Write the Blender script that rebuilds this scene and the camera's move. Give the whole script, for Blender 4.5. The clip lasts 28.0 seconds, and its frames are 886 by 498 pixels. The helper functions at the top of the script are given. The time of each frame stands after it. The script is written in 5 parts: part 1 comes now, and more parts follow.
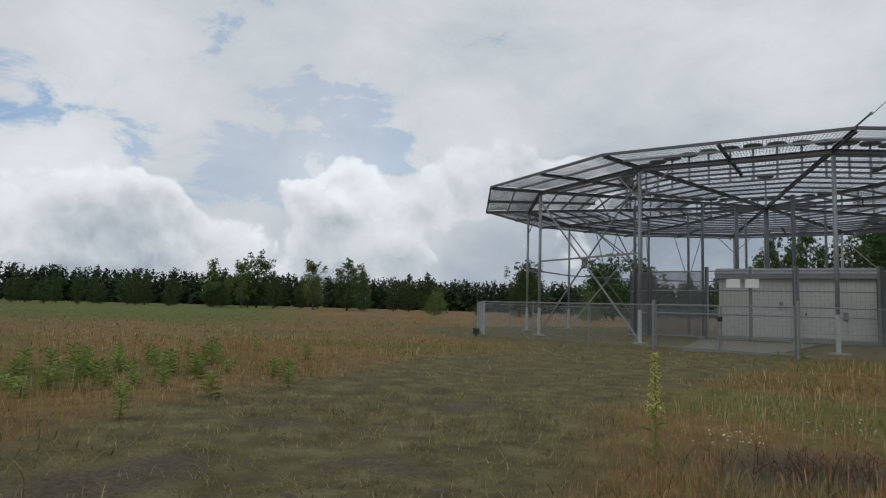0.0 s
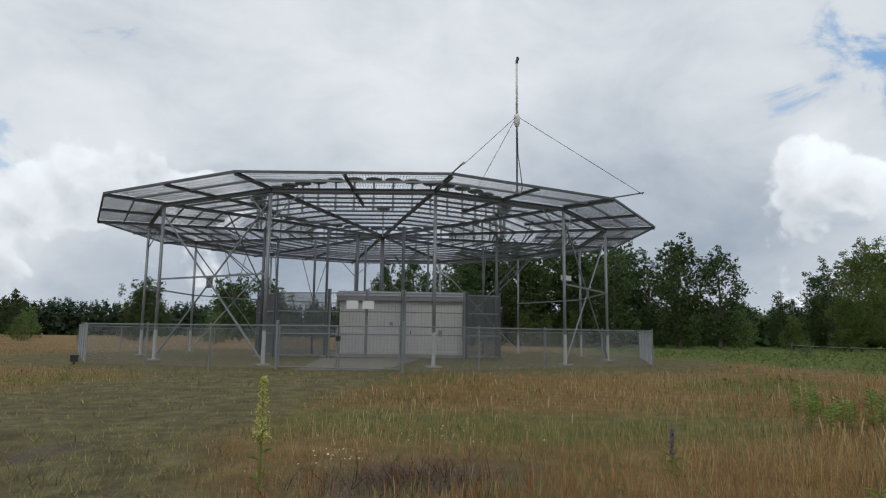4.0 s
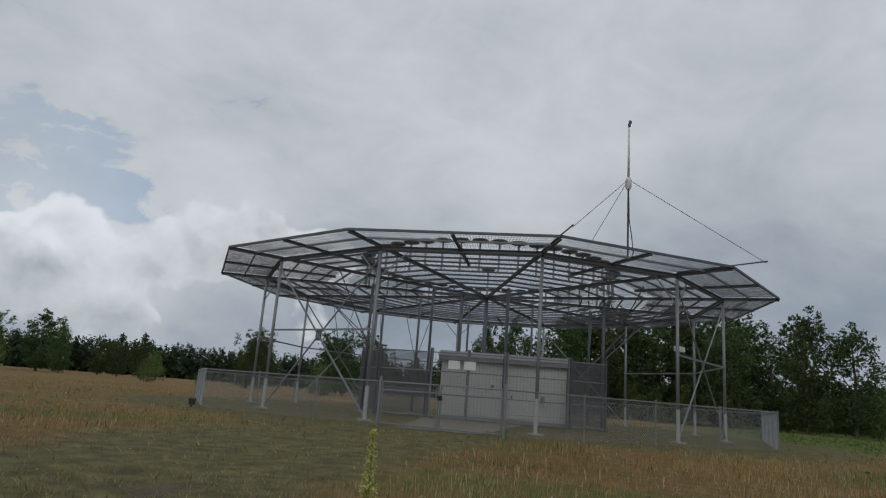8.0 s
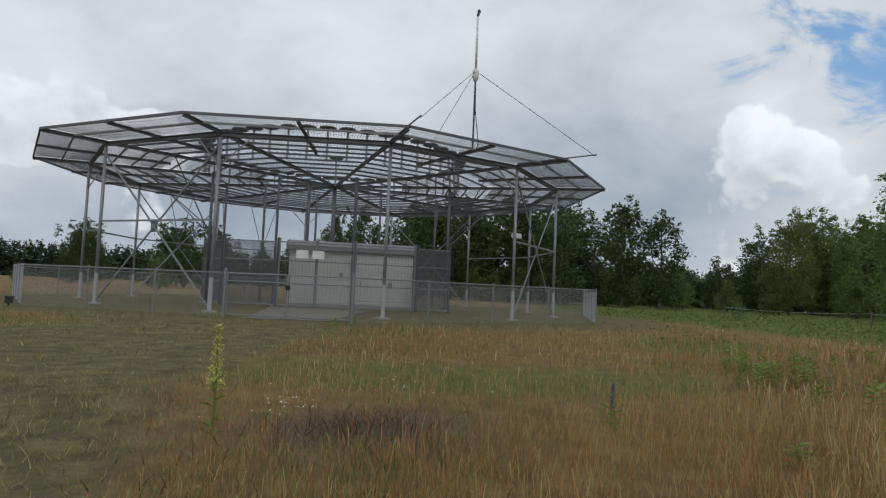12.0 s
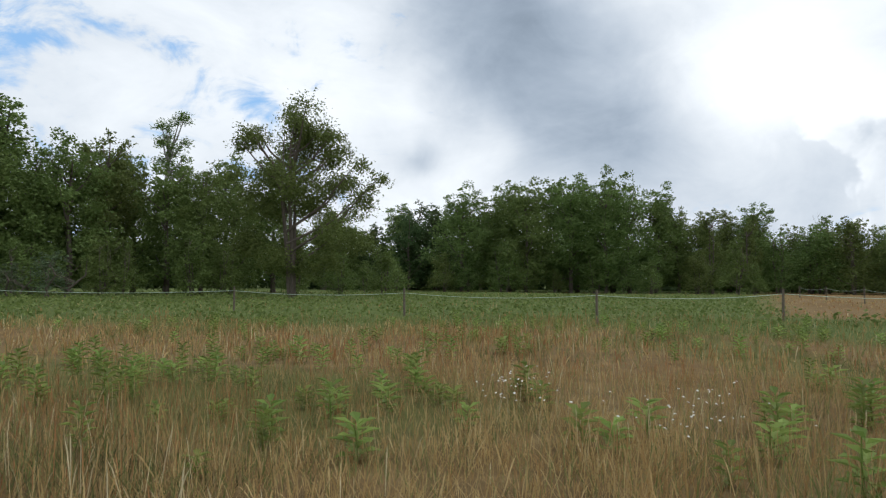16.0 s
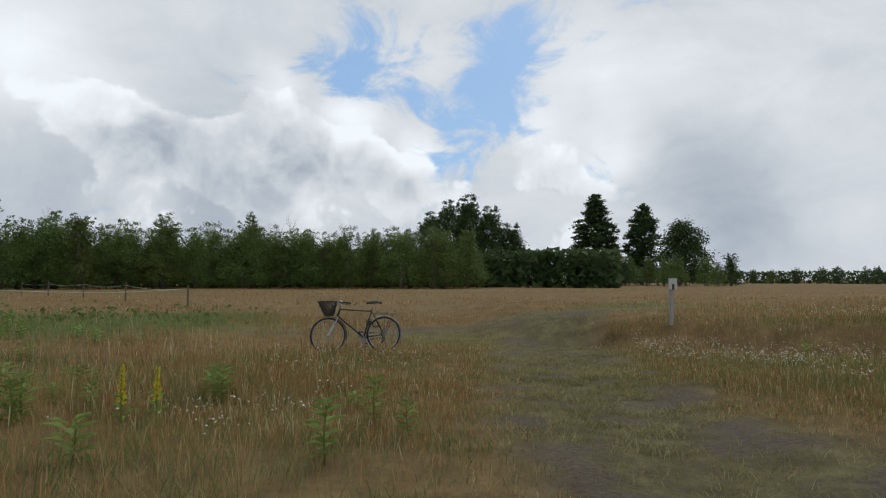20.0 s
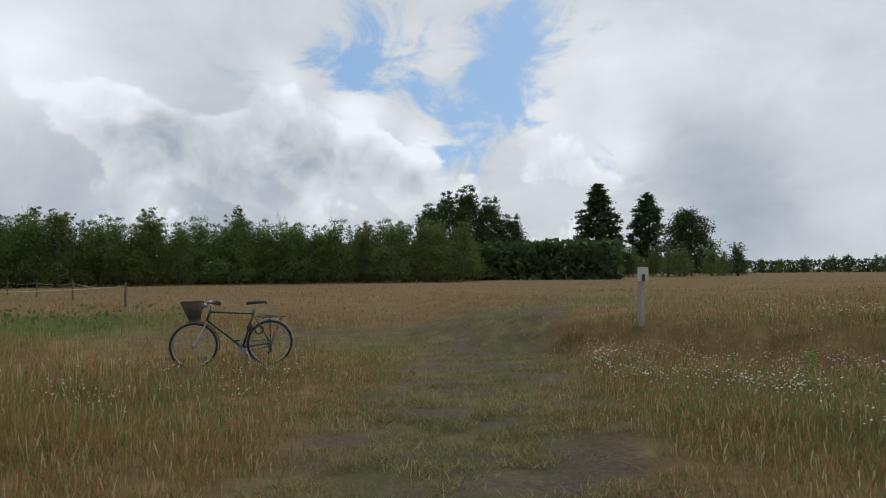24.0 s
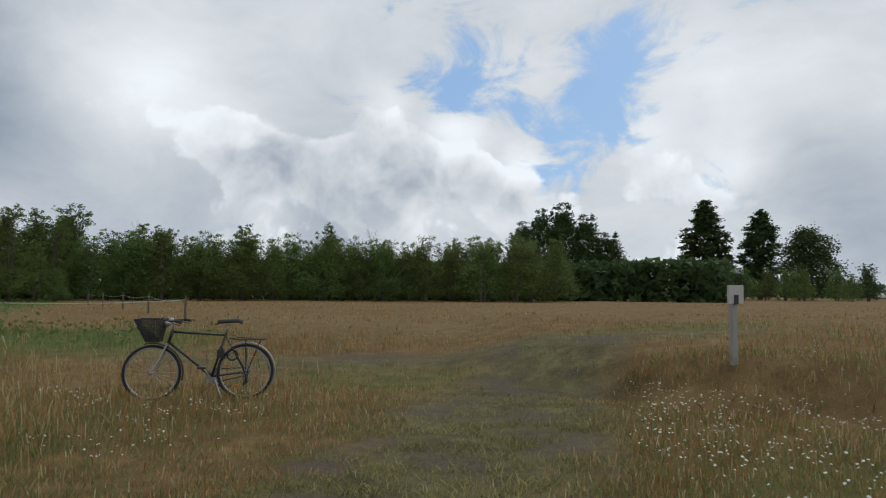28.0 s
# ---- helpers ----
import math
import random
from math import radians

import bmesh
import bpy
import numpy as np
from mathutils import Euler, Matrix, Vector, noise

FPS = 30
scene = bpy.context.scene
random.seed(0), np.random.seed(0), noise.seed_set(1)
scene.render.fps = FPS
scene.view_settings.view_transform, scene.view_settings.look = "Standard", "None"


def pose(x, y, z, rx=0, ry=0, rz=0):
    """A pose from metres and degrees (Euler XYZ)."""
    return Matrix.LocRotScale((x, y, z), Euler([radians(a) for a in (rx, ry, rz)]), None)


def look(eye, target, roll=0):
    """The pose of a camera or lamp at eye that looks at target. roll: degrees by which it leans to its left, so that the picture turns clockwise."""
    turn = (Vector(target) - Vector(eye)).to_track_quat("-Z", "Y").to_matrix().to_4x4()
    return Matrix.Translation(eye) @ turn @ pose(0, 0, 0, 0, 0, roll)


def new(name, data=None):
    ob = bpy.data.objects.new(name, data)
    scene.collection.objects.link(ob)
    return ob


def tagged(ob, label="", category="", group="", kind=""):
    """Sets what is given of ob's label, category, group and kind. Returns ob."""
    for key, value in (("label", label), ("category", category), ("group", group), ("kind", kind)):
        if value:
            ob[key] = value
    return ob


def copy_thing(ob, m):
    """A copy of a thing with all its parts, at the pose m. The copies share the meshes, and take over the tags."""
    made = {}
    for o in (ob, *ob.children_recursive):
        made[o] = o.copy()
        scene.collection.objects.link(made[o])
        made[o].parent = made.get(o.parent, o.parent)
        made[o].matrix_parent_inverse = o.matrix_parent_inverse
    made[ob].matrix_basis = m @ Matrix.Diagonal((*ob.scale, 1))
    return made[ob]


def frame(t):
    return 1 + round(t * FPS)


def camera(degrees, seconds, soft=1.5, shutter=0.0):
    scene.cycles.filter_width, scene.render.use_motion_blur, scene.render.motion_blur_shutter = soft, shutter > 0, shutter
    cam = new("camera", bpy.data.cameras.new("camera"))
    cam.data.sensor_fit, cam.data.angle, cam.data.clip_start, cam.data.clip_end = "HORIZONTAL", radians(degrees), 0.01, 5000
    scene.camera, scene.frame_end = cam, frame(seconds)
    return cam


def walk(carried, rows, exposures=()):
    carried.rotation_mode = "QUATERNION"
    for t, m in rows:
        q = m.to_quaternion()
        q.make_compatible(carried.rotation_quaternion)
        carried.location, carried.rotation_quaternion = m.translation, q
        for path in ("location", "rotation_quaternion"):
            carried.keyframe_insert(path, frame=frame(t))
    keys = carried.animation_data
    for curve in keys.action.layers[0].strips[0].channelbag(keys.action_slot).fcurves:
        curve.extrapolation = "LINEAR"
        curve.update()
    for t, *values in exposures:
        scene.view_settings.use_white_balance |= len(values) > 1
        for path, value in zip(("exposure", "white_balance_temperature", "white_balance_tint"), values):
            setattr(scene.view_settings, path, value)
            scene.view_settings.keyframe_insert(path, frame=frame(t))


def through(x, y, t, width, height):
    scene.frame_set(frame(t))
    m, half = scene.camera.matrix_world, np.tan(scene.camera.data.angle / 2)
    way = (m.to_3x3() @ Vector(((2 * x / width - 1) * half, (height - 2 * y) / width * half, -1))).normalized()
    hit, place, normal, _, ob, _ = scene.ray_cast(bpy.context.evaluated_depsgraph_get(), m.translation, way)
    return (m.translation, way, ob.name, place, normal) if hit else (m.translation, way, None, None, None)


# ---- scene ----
# ---------------------------------------------------------------- camera
cam = camera(69.4, 28.0, soft=1.2, shutter=0.08)
PATH = [
    (0.0, pose(-0.15, -0.19, 1.16, 95.17, -1.58, 0.56)),
    (0.5, pose(-0.05, -0.22, 1.17, 95.62, -4.83, -5.77)),
    (1.0, pose(0.02, -0.13, 1.18, 96.55, -4.01, -11.57)),
    (1.5, pose(0.03, -0.02, 1.19, 101.36, -3.02, -17.31)),
    (2.0, pose(0.01, 0.01, 1.18, 99.33, -3.29, -20.94)),
    (2.5, pose(0.04, 0.01, 1.18, 98.31, -3.04, -25.51)),
    (3.0, pose(0.03, -0.00, 1.18, 97.92, -3.50, -26.12)),
    (3.5, pose(0.04, -0.02, 1.18, 97.61, -2.51, -29.33)),
    (5.5, pose(0.01, 0.09, 1.14, 98.22, 0.92, -33.54)),
    (6.0, pose(-0.01, 0.12, 1.13, 96.45, -1.06, -31.77)),
    (6.5, pose(0.00, 0.20, 1.14, 100.06, -3.53, -25.16)),
    (7.0, pose(-0.02, 0.16, 1.14, 101.73, -3.35, -23.27)),
    (7.5, pose(-0.01, 0.15, 1.14, 102.27, -4.32, -22.91)),
    (8.0, pose(-0.01, 0.12, 1.14, 102.83, -4.29, -22.97)),
    (8.5, pose(-0.02, 0.15, 1.13, 100.40, -4.31, -24.88)),
    (9.0, pose(0.00, 0.14, 1.14, 99.64, -3.07, -25.65)),
    (9.5, pose(-0.00, 0.11, 1.15, 100.65, -3.10, -24.70)),
    (10.0, pose(-0.02, 0.12, 1.14, 99.43, -2.84, -26.05)),
    (10.5, pose(-0.00, 0.11, 1.15, 100.62, -4.91, -29.90)),
    (11.0, pose(-0.00, 0.01, 1.15, 97.40, -1.70, -30.10)),
    (11.5, pose(-0.05, -0.02, 1.16, 94.61, -1.84, -31.56)),
    (13.5, pose(-0.04, 0.06, 1.26, 93.90, -1.41, -63.14)),
    (14.0, pose(-0.02, 0.13, 1.25, 93.84, 0.28, -73.64)),
    (14.5, pose(0.24, 0.19, 1.23, 93.67, -1.03, -89.16)),
    (15.0, pose(0.40, 0.18, 1.21, 94.07, -2.53, -104.84)),
    (15.5, pose(0.41, 0.14, 1.20, 93.95, -2.44, -115.87)),
    (16.0, pose(0.41, 0.09, 1.19, 92.91, -0.26, -122.56)),
    (16.5, pose(0.50, 0.02, 1.18, 93.60, -1.69, -134.17)),
    (17.0, pose(0.58, -0.02, 1.17, 94.69, -1.94, -142.73)),
    (17.5, pose(0.60, -0.03, 1.17, 94.69, -1.46, -148.39)),
    (18.0, pose(0.62, -0.04, 1.17, 93.69, -1.26, -149.12)),
    (18.5, pose(0.55, -0.06, 1.16, 93.81, -0.94, -148.47)),
    (19.0, pose(0.33, -0.05, 1.19, 94.24, -2.83, -155.19)),
    (19.5, pose(0.08, 0.02, 1.19, 94.40, -1.54, -170.19)),
    (20.0, pose(-0.05, -0.19, 1.18, 92.71, -0.13, -184.46)),
    (22.5, pose(-1.19, -1.74, 1.17, 93.26, 1.18, -192.87)),
    (23.0, pose(-1.46, -2.11, 1.18, 93.16, -1.00, -186.28)),
    (23.5, pose(-1.68, -2.45, 1.17, 94.48, -0.50, -186.89)),
    (24.0, pose(-1.90, -2.83, 1.15, 92.12, 0.59, -183.79)),
    (24.5, pose(-2.10, -3.18, 1.15, 89.89, -0.34, -181.32)),
    (25.0, pose(-2.24, -3.47, 1.18, 93.38, -0.09, -186.62)),
    (25.5, pose(-2.41, -3.81, 1.15, 90.58, -0.20, -195.04)),
    (26.0, pose(-2.56, -4.04, 1.15, 91.42, 0.73, -196.73)),
    (26.5, pose(-2.70, -4.25, 1.13, 91.34, 2.10, -194.93)),
    (27.0, pose(-2.82, -4.55, 1.11, 92.12, 0.89, -191.26)),
    (27.5, pose(-3.00, -4.86, 1.10, 93.33, -1.72, -184.02)),
    (28.0, pose(-3.04, -5.09, 1.10, 93.87, -0.33, -175.00)),
]
EXPOSURES = [(0.0, -0.22), (1.0, -0.27), (2.0, -0.36), (3.0, -0.06), (6.0, 0.0), (7.0, -0.28), (8.0, -0.45), (9.0, -0.30), (10.0, -0.14), (11.5, -0.15), (13.5, 0.38), (14.0, 0.4), (15.0, 0.38), (17.0, 0.3), (18.0, 0.08), (19.0, 0.12), (20.0, -0.1), (23.0, -0.22), (24.0, -0.16), (25.0, 0.08), (26.0, -0.03), (28.0, -0.13)]
walk(cam, PATH, EXPOSURES)

# ---------------------------------------------------------------- sky and sun
SUN_AZ, SUN_EL = 205.0, 48.0        # compass degrees from +y, clockwise


def compass(az, el=0.0):
    a, e = radians(az), radians(el)
    return Vector((math.sin(a) * math.cos(e), math.cos(a) * math.cos(e), math.sin(e)))


world = bpy.data.worlds.new("sky")
scene.world = world
world.use_nodes = True
wt = world.node_tree
wt.nodes.clear()


def wnode(kind, operation=""):
    n = wt.nodes.new(kind)
    if operation:
        n.operation = operation
    return n


def wmix():
    n = wt.nodes.new("ShaderNodeMix")
    n.data_type = "RGBA"
    return n


def wmath(op, a, b=None, c=None, clamp=False):
    n = wnode("ShaderNodeMath", op)
    n.use_clamp = clamp
    for i, v in enumerate((a, b, c)):
        if v is None:
            continue
        if isinstance(v, (int, float)):
            n.inputs[i].default_value = v
        else:
            wt.links.new(v, n.inputs[i])
    return n.outputs[0]


def wramp(v, lo, hi):
    n = wnode("ShaderNodeMapRange")
    n.interpolation_type = "SMOOTHSTEP"
    n.inputs[1].default_value, n.inputs[2].default_value = lo, hi
    wt.links.new(v, n.inputs[0])
    return n.outputs[0]


coord = wnode("ShaderNodeTexCoord").outputs["Generated"]
stretch = wnode("ShaderNodeVectorMath", "MULTIPLY")
stretch.inputs[1].default_value = (1.0, 1.0, 1.7)
wt.links.new(coord, stretch.inputs[0])


def wnoise(scale, detail, rough, shift, warp=0.0):
    m = wnode("ShaderNodeVectorMath", "ADD")
    m.inputs[1].default_value = (shift, shift * 0.7, -shift)
    wt.links.new(stretch.outputs[0], m.inputs[0])
    n = wnode("ShaderNodeTexNoise")
    n.inputs["Scale"].default_value, n.inputs["Detail"].default_value = scale, detail
    n.inputs["Roughness"].default_value, n.inputs["Distortion"].default_value = rough, warp
    wt.links.new(m.outputs[0], n.inputs["Vector"])
    return n.outputs["Fac"]


def lobe(az, el, width, weight, source=None):
    """A soft round region of sky about a direction, width in degrees."""
    d = wnode("ShaderNodeVectorMath", "DOT_PRODUCT")
    d.inputs[1].default_value = compass(az, el)
    wt.links.new(source or coord, d.inputs[0])
    k = 1.0 / (1.0 - math.cos(radians(width)))
    e = wmath("EXPONENT", wmath("MULTIPLY_ADD", d.outputs["Value"], k, -k))
    return wmath("MULTIPLY", e, weight)


def lobes(items, source=None):
    total = None
    for it in items:
        v = lobe(*it, source)
        total = v if total is None else wmath("ADD", total, v)
    return total


GAPS = [(325, 12.5, 3.5, .32), (332, 12.0, 3, .24), (341.5, 12.5, 4.5, .43), (345, 9.5, 3, .33), (354, 15, 4.5, .38), (358, 12.5, 3, .33), (349, 17, 5, .22),
        (60, 17.5, 2.6, .34), (64, 23.5, 3.5, .29), (67, 18.5, 3.6, .35), (72, 14.5, 4.2, .42), (78, 22.5, 5.5, .35), (85.5, 17.5, 4.2, .37), (74, 19, 4, .24), (92, 22, 4.5, .27), (106, 14.2, 2.2, .29), (88, 12, 3, .18),
        (175, 18.6, 3.6, .33), (180, 18.5, 3.8, .33), (188.8, 17.0, 4.4, .44), (182, 14.5, 3.0, .30), (185.2, 11.8, 2.4, .35), (192, 21, 4.2, .38), (199, 20.8, 3.2, .24), (174, 20.5, 4, .15), (15, 25, 20, -.40), (42, 15, 14, -.45), (134, 20, 13, -.45), (151, 19, 9, -.35), (215, 16, 12, -.40)]
HEAPS = [(325, 6, 4.5, .95), (331, 5.5, 4.5, .95), (337, 6.5, 3.6, 1.0), (341, 4.5, 3.2, .8), (347, 8.0, 3.8, 1.0), (351.5, 9.5, 4, 1.0), (356, 7.5, 4, .9), (2, 11, 4, 1.0), (7.5, 12.4, 4.2, 1.0), (13, 11, 4.5, .8),
         (61, 14.5, 2.2, .8), (66, 12, 2.4, .9), (69, 9.0, 2.6, .9), (60, 9, 5, .6)]
HEAPS2 = [(150, 15, 4, .6), (155.5, 13, 3.8, .9), (159, 11, 3.2, .9), (158, 6, 5, .6), (163, 10, 3.6, .8), (168.5, 13, 4.2, 1.0), (175.5, 11.0, 4.0, 1.0), (181.5, 8.5, 3.2, .9), (171, 7, 5, .9), (187, 7.5, 3.2, .8), (193, 10.5, 4.0, 1.0), (199, 8.6, 3.8, .9)]
BRIGHT = [(326, 9, 4, .14), (331, 8, 3, .10), (349, 10.5, 4, .20), (355, 9, 4, .16), (3, 11, 4, .12), (330, 19, 10, .08), (28, 20, 6, .10), (62.5, 14.8, 2.0, .14), (67, 12.2, 2.0, .14), (82, 15, 6, .07), (97, 14, 7, .08), (113, 17, 5, .09), (120, 15.5, 2.6, .08), (148, 19, 6, .16), (152, 16, 4, .14), (156.9, 12.8, 2.4, .16)]
BRIGHT2 = [(176.1, 14, 2.4, .30), (182.2, 10.9, 1.8, .30), (169.3, 16, 2.2, .20), (159.5, 6.6, 2.0, .16), (171, 6.0, 2.4, .16), (193, 13.2, 2.6, .16), (199.4, 10.8, 2.2, .22), (206, 16, 6, .10), (198, 17, 4, .12), (217, 11, 6, .08), (218, 5, 4, .08)]
DARK = [(88, 17, 20, .10), (123, 24, 6.5, .16), (137, 21, 6, .14), (137, 12, 6, .10), (16, 5, 8, .24), (27, 6, 7, .18), (3, 4.5, 6, .16), (352, 3, 6, .12), (331, 3.5, 6, .10), (48, 13, 12, .08), (57, 8, 8, .14), (43, 8, 8, .10), (127, 17, 4.6, .17), (130.5, 22, 5.5, .18), (126, 27, 7, .16), (133, 14, 5, .16), (120.4, 11, 1.8, .20), (141, 11, 6, .12)]
DARK2 = [(161, 12, 3, .05), (152, 8.5, 5, .06), (149, 5, 6, .08), (160, 8, 4, .08), (171, 9, 3.5, .09), (166, 5, 6, .18), (207, 7, 6, .16), (213, 4, 8, .12), (204, 11, 4, .06), (167, 18, 6, .06), (226, 8, 8, .06)]


def puffs(shift, scale=5.0):
    """Heaped round forms: high in the middle of each heap, about 0.5 on the whole."""
    m = wnode("ShaderNodeVectorMath", "ADD")
    m.inputs[1].default_value = shift
    wt.links.new(warped, m.inputs[0])
    total = None
    for k, w in ((1.0, .50), (2.3, .28), (5.1, .14), (11.3, .07), (24.0, .035)):
        v = wnode("ShaderNodeTexVoronoi")
        v.feature = "SMOOTH_F1"
        v.inputs["Scale"].default_value, v.inputs["Smoothness"].default_value = scale * k, 0.4
        wt.links.new(m.outputs[0], v.inputs["Vector"])
        p = wmath("MULTIPLY_ADD", v.outputs["Distance"], -w, w)
        total = p if total is None else wmath("ADD", total, p)
    return total


wn = wnode("ShaderNodeTexNoise")
wn.inputs["Scale"].default_value, wn.inputs["Detail"].default_value = 8.0, 7.0
wt.links.new(coord, wn.inputs["Vector"])
ws = wnode("ShaderNodeVectorMath", "MULTIPLY_ADD")
ws.inputs[1].default_value = (0.085, 0.085, 0.085)
wt.links.new(wn.outputs["Color"], ws.inputs[0])
wt.links.new(coord, ws.inputs[2])
warped = ws.outputs[0]

big = wnoise(1.7, 6.0, 0.52, 3.1, 0.4)
veil = wnoise(4.2, 8.0, 0.58, 11.3, 0.5)
wisp = wnoise(7.5, 9.0, 0.62, 5.7, 0.7)
# regions follow the torn edges of the clouds, not smooth rounds
shift = wnode("ShaderNodeVectorMath", "SUBTRACT")
shift.inputs[1].default_value = (0.0425, 0.0425, 0.0425)
wt.links.new(warped, shift.inputs[0])
torn = wnode("ShaderNodeVectorMath", "NORMALIZE")
wt.links.new(shift.outputs[0], torn.inputs[0])
torn = torn.outputs[0]
heap, heap_up = puffs((0, 0, 0)), puffs((0.004, 0, 0.030))
lit = wmath("SUBTRACT", heap, heap_up)
bright = lobes(BRIGHT + BRIGHT2, torn)
dark = lobes(DARK + DARK2, torn)
# high veil with gaps
cover = wmath("ADD", wmath("MULTIPLY_ADD", big, 0.30, 0.50), wmath("MULTIPLY_ADD", veil, 1.1, -0.55))
cover = wmath("ADD", cover, wmath("MULTIPLY_ADD", wisp, 2.0, -1.0))
cover = wmath("SUBTRACT", cover, lobes(GAPS, torn))
mask = wmath("MAXIMUM", wramp(cover, 0.12, 0.52), lobe(345, 14, 18, .80))
tone = wmath("ADD", wmath("MULTIPLY_ADD", veil, 0.34, 0.57), wmath("MULTIPLY_ADD", big, 0.24, -0.10))
tone = wmath("ADD", tone, wmath("MULTIPLY_ADD", wisp, 0.16, -0.08))
tone = wmath("ADD", tone, bright)
tone = wmath("SUBTRACT", tone, dark)
# heaped clouds in front of it
rise = wnode("ShaderNodeSeparateXYZ")
wt.links.new(coord, rise.inputs[0])
# heaps stand on the horizon: below seven degrees they go straight down
stand = wnode("ShaderNodeCombineXYZ")
tears = wnode("ShaderNodeSeparateXYZ")
wt.links.new(torn, tears.inputs[0])
wt.links.new(tears.outputs[0], stand.inputs[0])
wt.links.new(tears.outputs[1], stand.inputs[1])
wt.links.new(wmath("MAXIMUM", tears.outputs[2], 0.11), stand.inputs[2])
level = wnode("ShaderNodeVectorMath", "NORMALIZE")
wt.links.new(stand.outputs[0], level.inputs[0])
low = wmath("SUBTRACT", 1.0, wramp(rise.outputs[2], 0.02, 0.16))
hs = lobes(HEAPS + HEAPS2, level.outputs[0])
hfield = wmath("ADD", hs, wmath("MULTIPLY_ADD", heap, 2.0, -1.66))
hmask = wramp(hfield, 0.0, 0.20)
# the rims shine, the bodies are grey
rim = wmath("SUBTRACT", 1.0, wramp(hfield, 0.10, 0.75))
htone = wmath("ADD", wmath("MULTIPLY_ADD", lit, 0.95, 0.73), wmath("MULTIPLY_ADD", rim, 0.16, wmath("MULTIPLY", low, -0.05)))
htone = wmath("ADD", htone, wmath("MULTIPLY_ADD", wisp, 0.14, -0.07))
htone = wmath("ADD", htone, bright)
htone = wmath("SUBTRACT", htone, wmath("MULTIPLY", dark, 0.75))


def toned(v):
    v = wmath("MINIMUM", wmath("MAXIMUM", v, 0.2), 1.05)
    c = wmix()
    c.inputs[6].default_value, c.inputs[7].default_value = (0.65, 0.805, 1.01, 1), (0.903, 0.958, 1.015, 1)
    wt.links.new(wramp(v, 0.30, 0.85), c.inputs[0])
    o = wnode("ShaderNodeVectorMath", "SCALE")
    wt.links.new(c.outputs[2], o.inputs[0])
    wt.links.new(v, o.inputs["Scale"])
    return o.outputs[0]


sky = wnode("ShaderNodeTexSky")
sky.sky_type, sky.sun_disc = "NISHITA", False
sky.sun_elevation, sky.sun_rotation = radians(SUN_EL), radians(SUN_AZ)
sky_out = wnode("ShaderNodeVectorMath", "SCALE")
sky_out.inputs["Scale"].default_value = 0.10
wt.links.new(sky.outputs[0], sky_out.inputs[0])
pale = wmix()
pale.inputs[0].default_value = 0.6
pale.inputs[7].default_value = (0.27, 0.52, 0.88, 1)
wt.links.new(sky_out.outputs[0], pale.inputs[6])
back = wmix()
wt.links.new(mask, back.inputs[0])
wt.links.new(pale.outputs[2], back.inputs[6])
wt.links.new(toned(tone), back.inputs[7])
mix = wmix()
wt.links.new(hmask, mix.inputs[0])
wt.links.new(back.outputs[2], mix.inputs[6])
wt.links.new(toned(htone), mix.inputs[7])
bg = wnode("ShaderNodeBackground")
wt.links.new(mix.outputs[2], bg.inputs[0])
wt.links.new(bg.outputs[0], wnode("ShaderNodeOutputWorld").inputs[0])

sun = new("sun", bpy.data.lights.new("sun", "SUN"))
sun.data.energy, sun.data.angle, sun.data.color = 0.8, radians(16), (1.0, 0.97, 0.92)
sun.matrix_world = look(compass(SUN_AZ, SUN_EL) * 200, (0, 0, 0))


# ---------------------------------------------------------------- materials
def material(name, rough=0.8, metal=0.0):
    m = bpy.data.materials.new(name)
    m.use_nodes = True
    b = m.node_tree.nodes["Principled BSDF"]
    b.inputs["Roughness"].default_value, b.inputs["Metallic"].default_value = rough, metal
    return m, m.node_tree, b


def tex(nt, scale, detail=5.0, rough=0.6, coords="Object"):
    c = nt.nodes.new("ShaderNodeTexCoord")
    n = nt.nodes.new("ShaderNodeTexNoise")
    n.inputs["Scale"].default_value, n.inputs["Detail"].default_value, n.inputs["Roughness"].default_value = scale, detail, rough
    nt.links.new(c.outputs[coords], n.inputs["Vector"])
    return n.outputs["Fac"]


def ramp(nt, fac, *stops):
    r = nt.nodes.new("ShaderNodeValToRGB")
    while len(r.color_ramp.elements) < len(stops):
        r.color_ramp.elements.new(0.5)
    for e, (p, c) in zip(r.color_ramp.elements, stops):
        e.position, e.color = p, (*c, 1)
    nt.links.new(fac, r.inputs[0])
    return r.outputs[0]


def mixed(nt, fac, a, b, mode="MIX"):
    n = nt.nodes.new("ShaderNodeMix")
    n.data_type, n.blend_type = "RGBA", mode
    for sock, v in ((n.inputs[0], fac), (n.inputs[6], a), (n.inputs[7], b)):
        if isinstance(v, (int, float)):
            sock.default_value = v
        elif isinstance(v, tuple):
            sock.default_value = (*v, 1)
        else:
            nt.links.new(v, sock)
    return n.outputs[2]


def bumped(nt, b, height, strength=0.3, distance=0.02):
    n = nt.nodes.new("ShaderNodeBump")
    n.inputs["Strength"].default_value, n.inputs["Distance"].default_value = strength, distance
    nt.links.new(height, n.inputs["Height"])
    nt.links.new(n.outputs[0], b.inputs["Normal"])


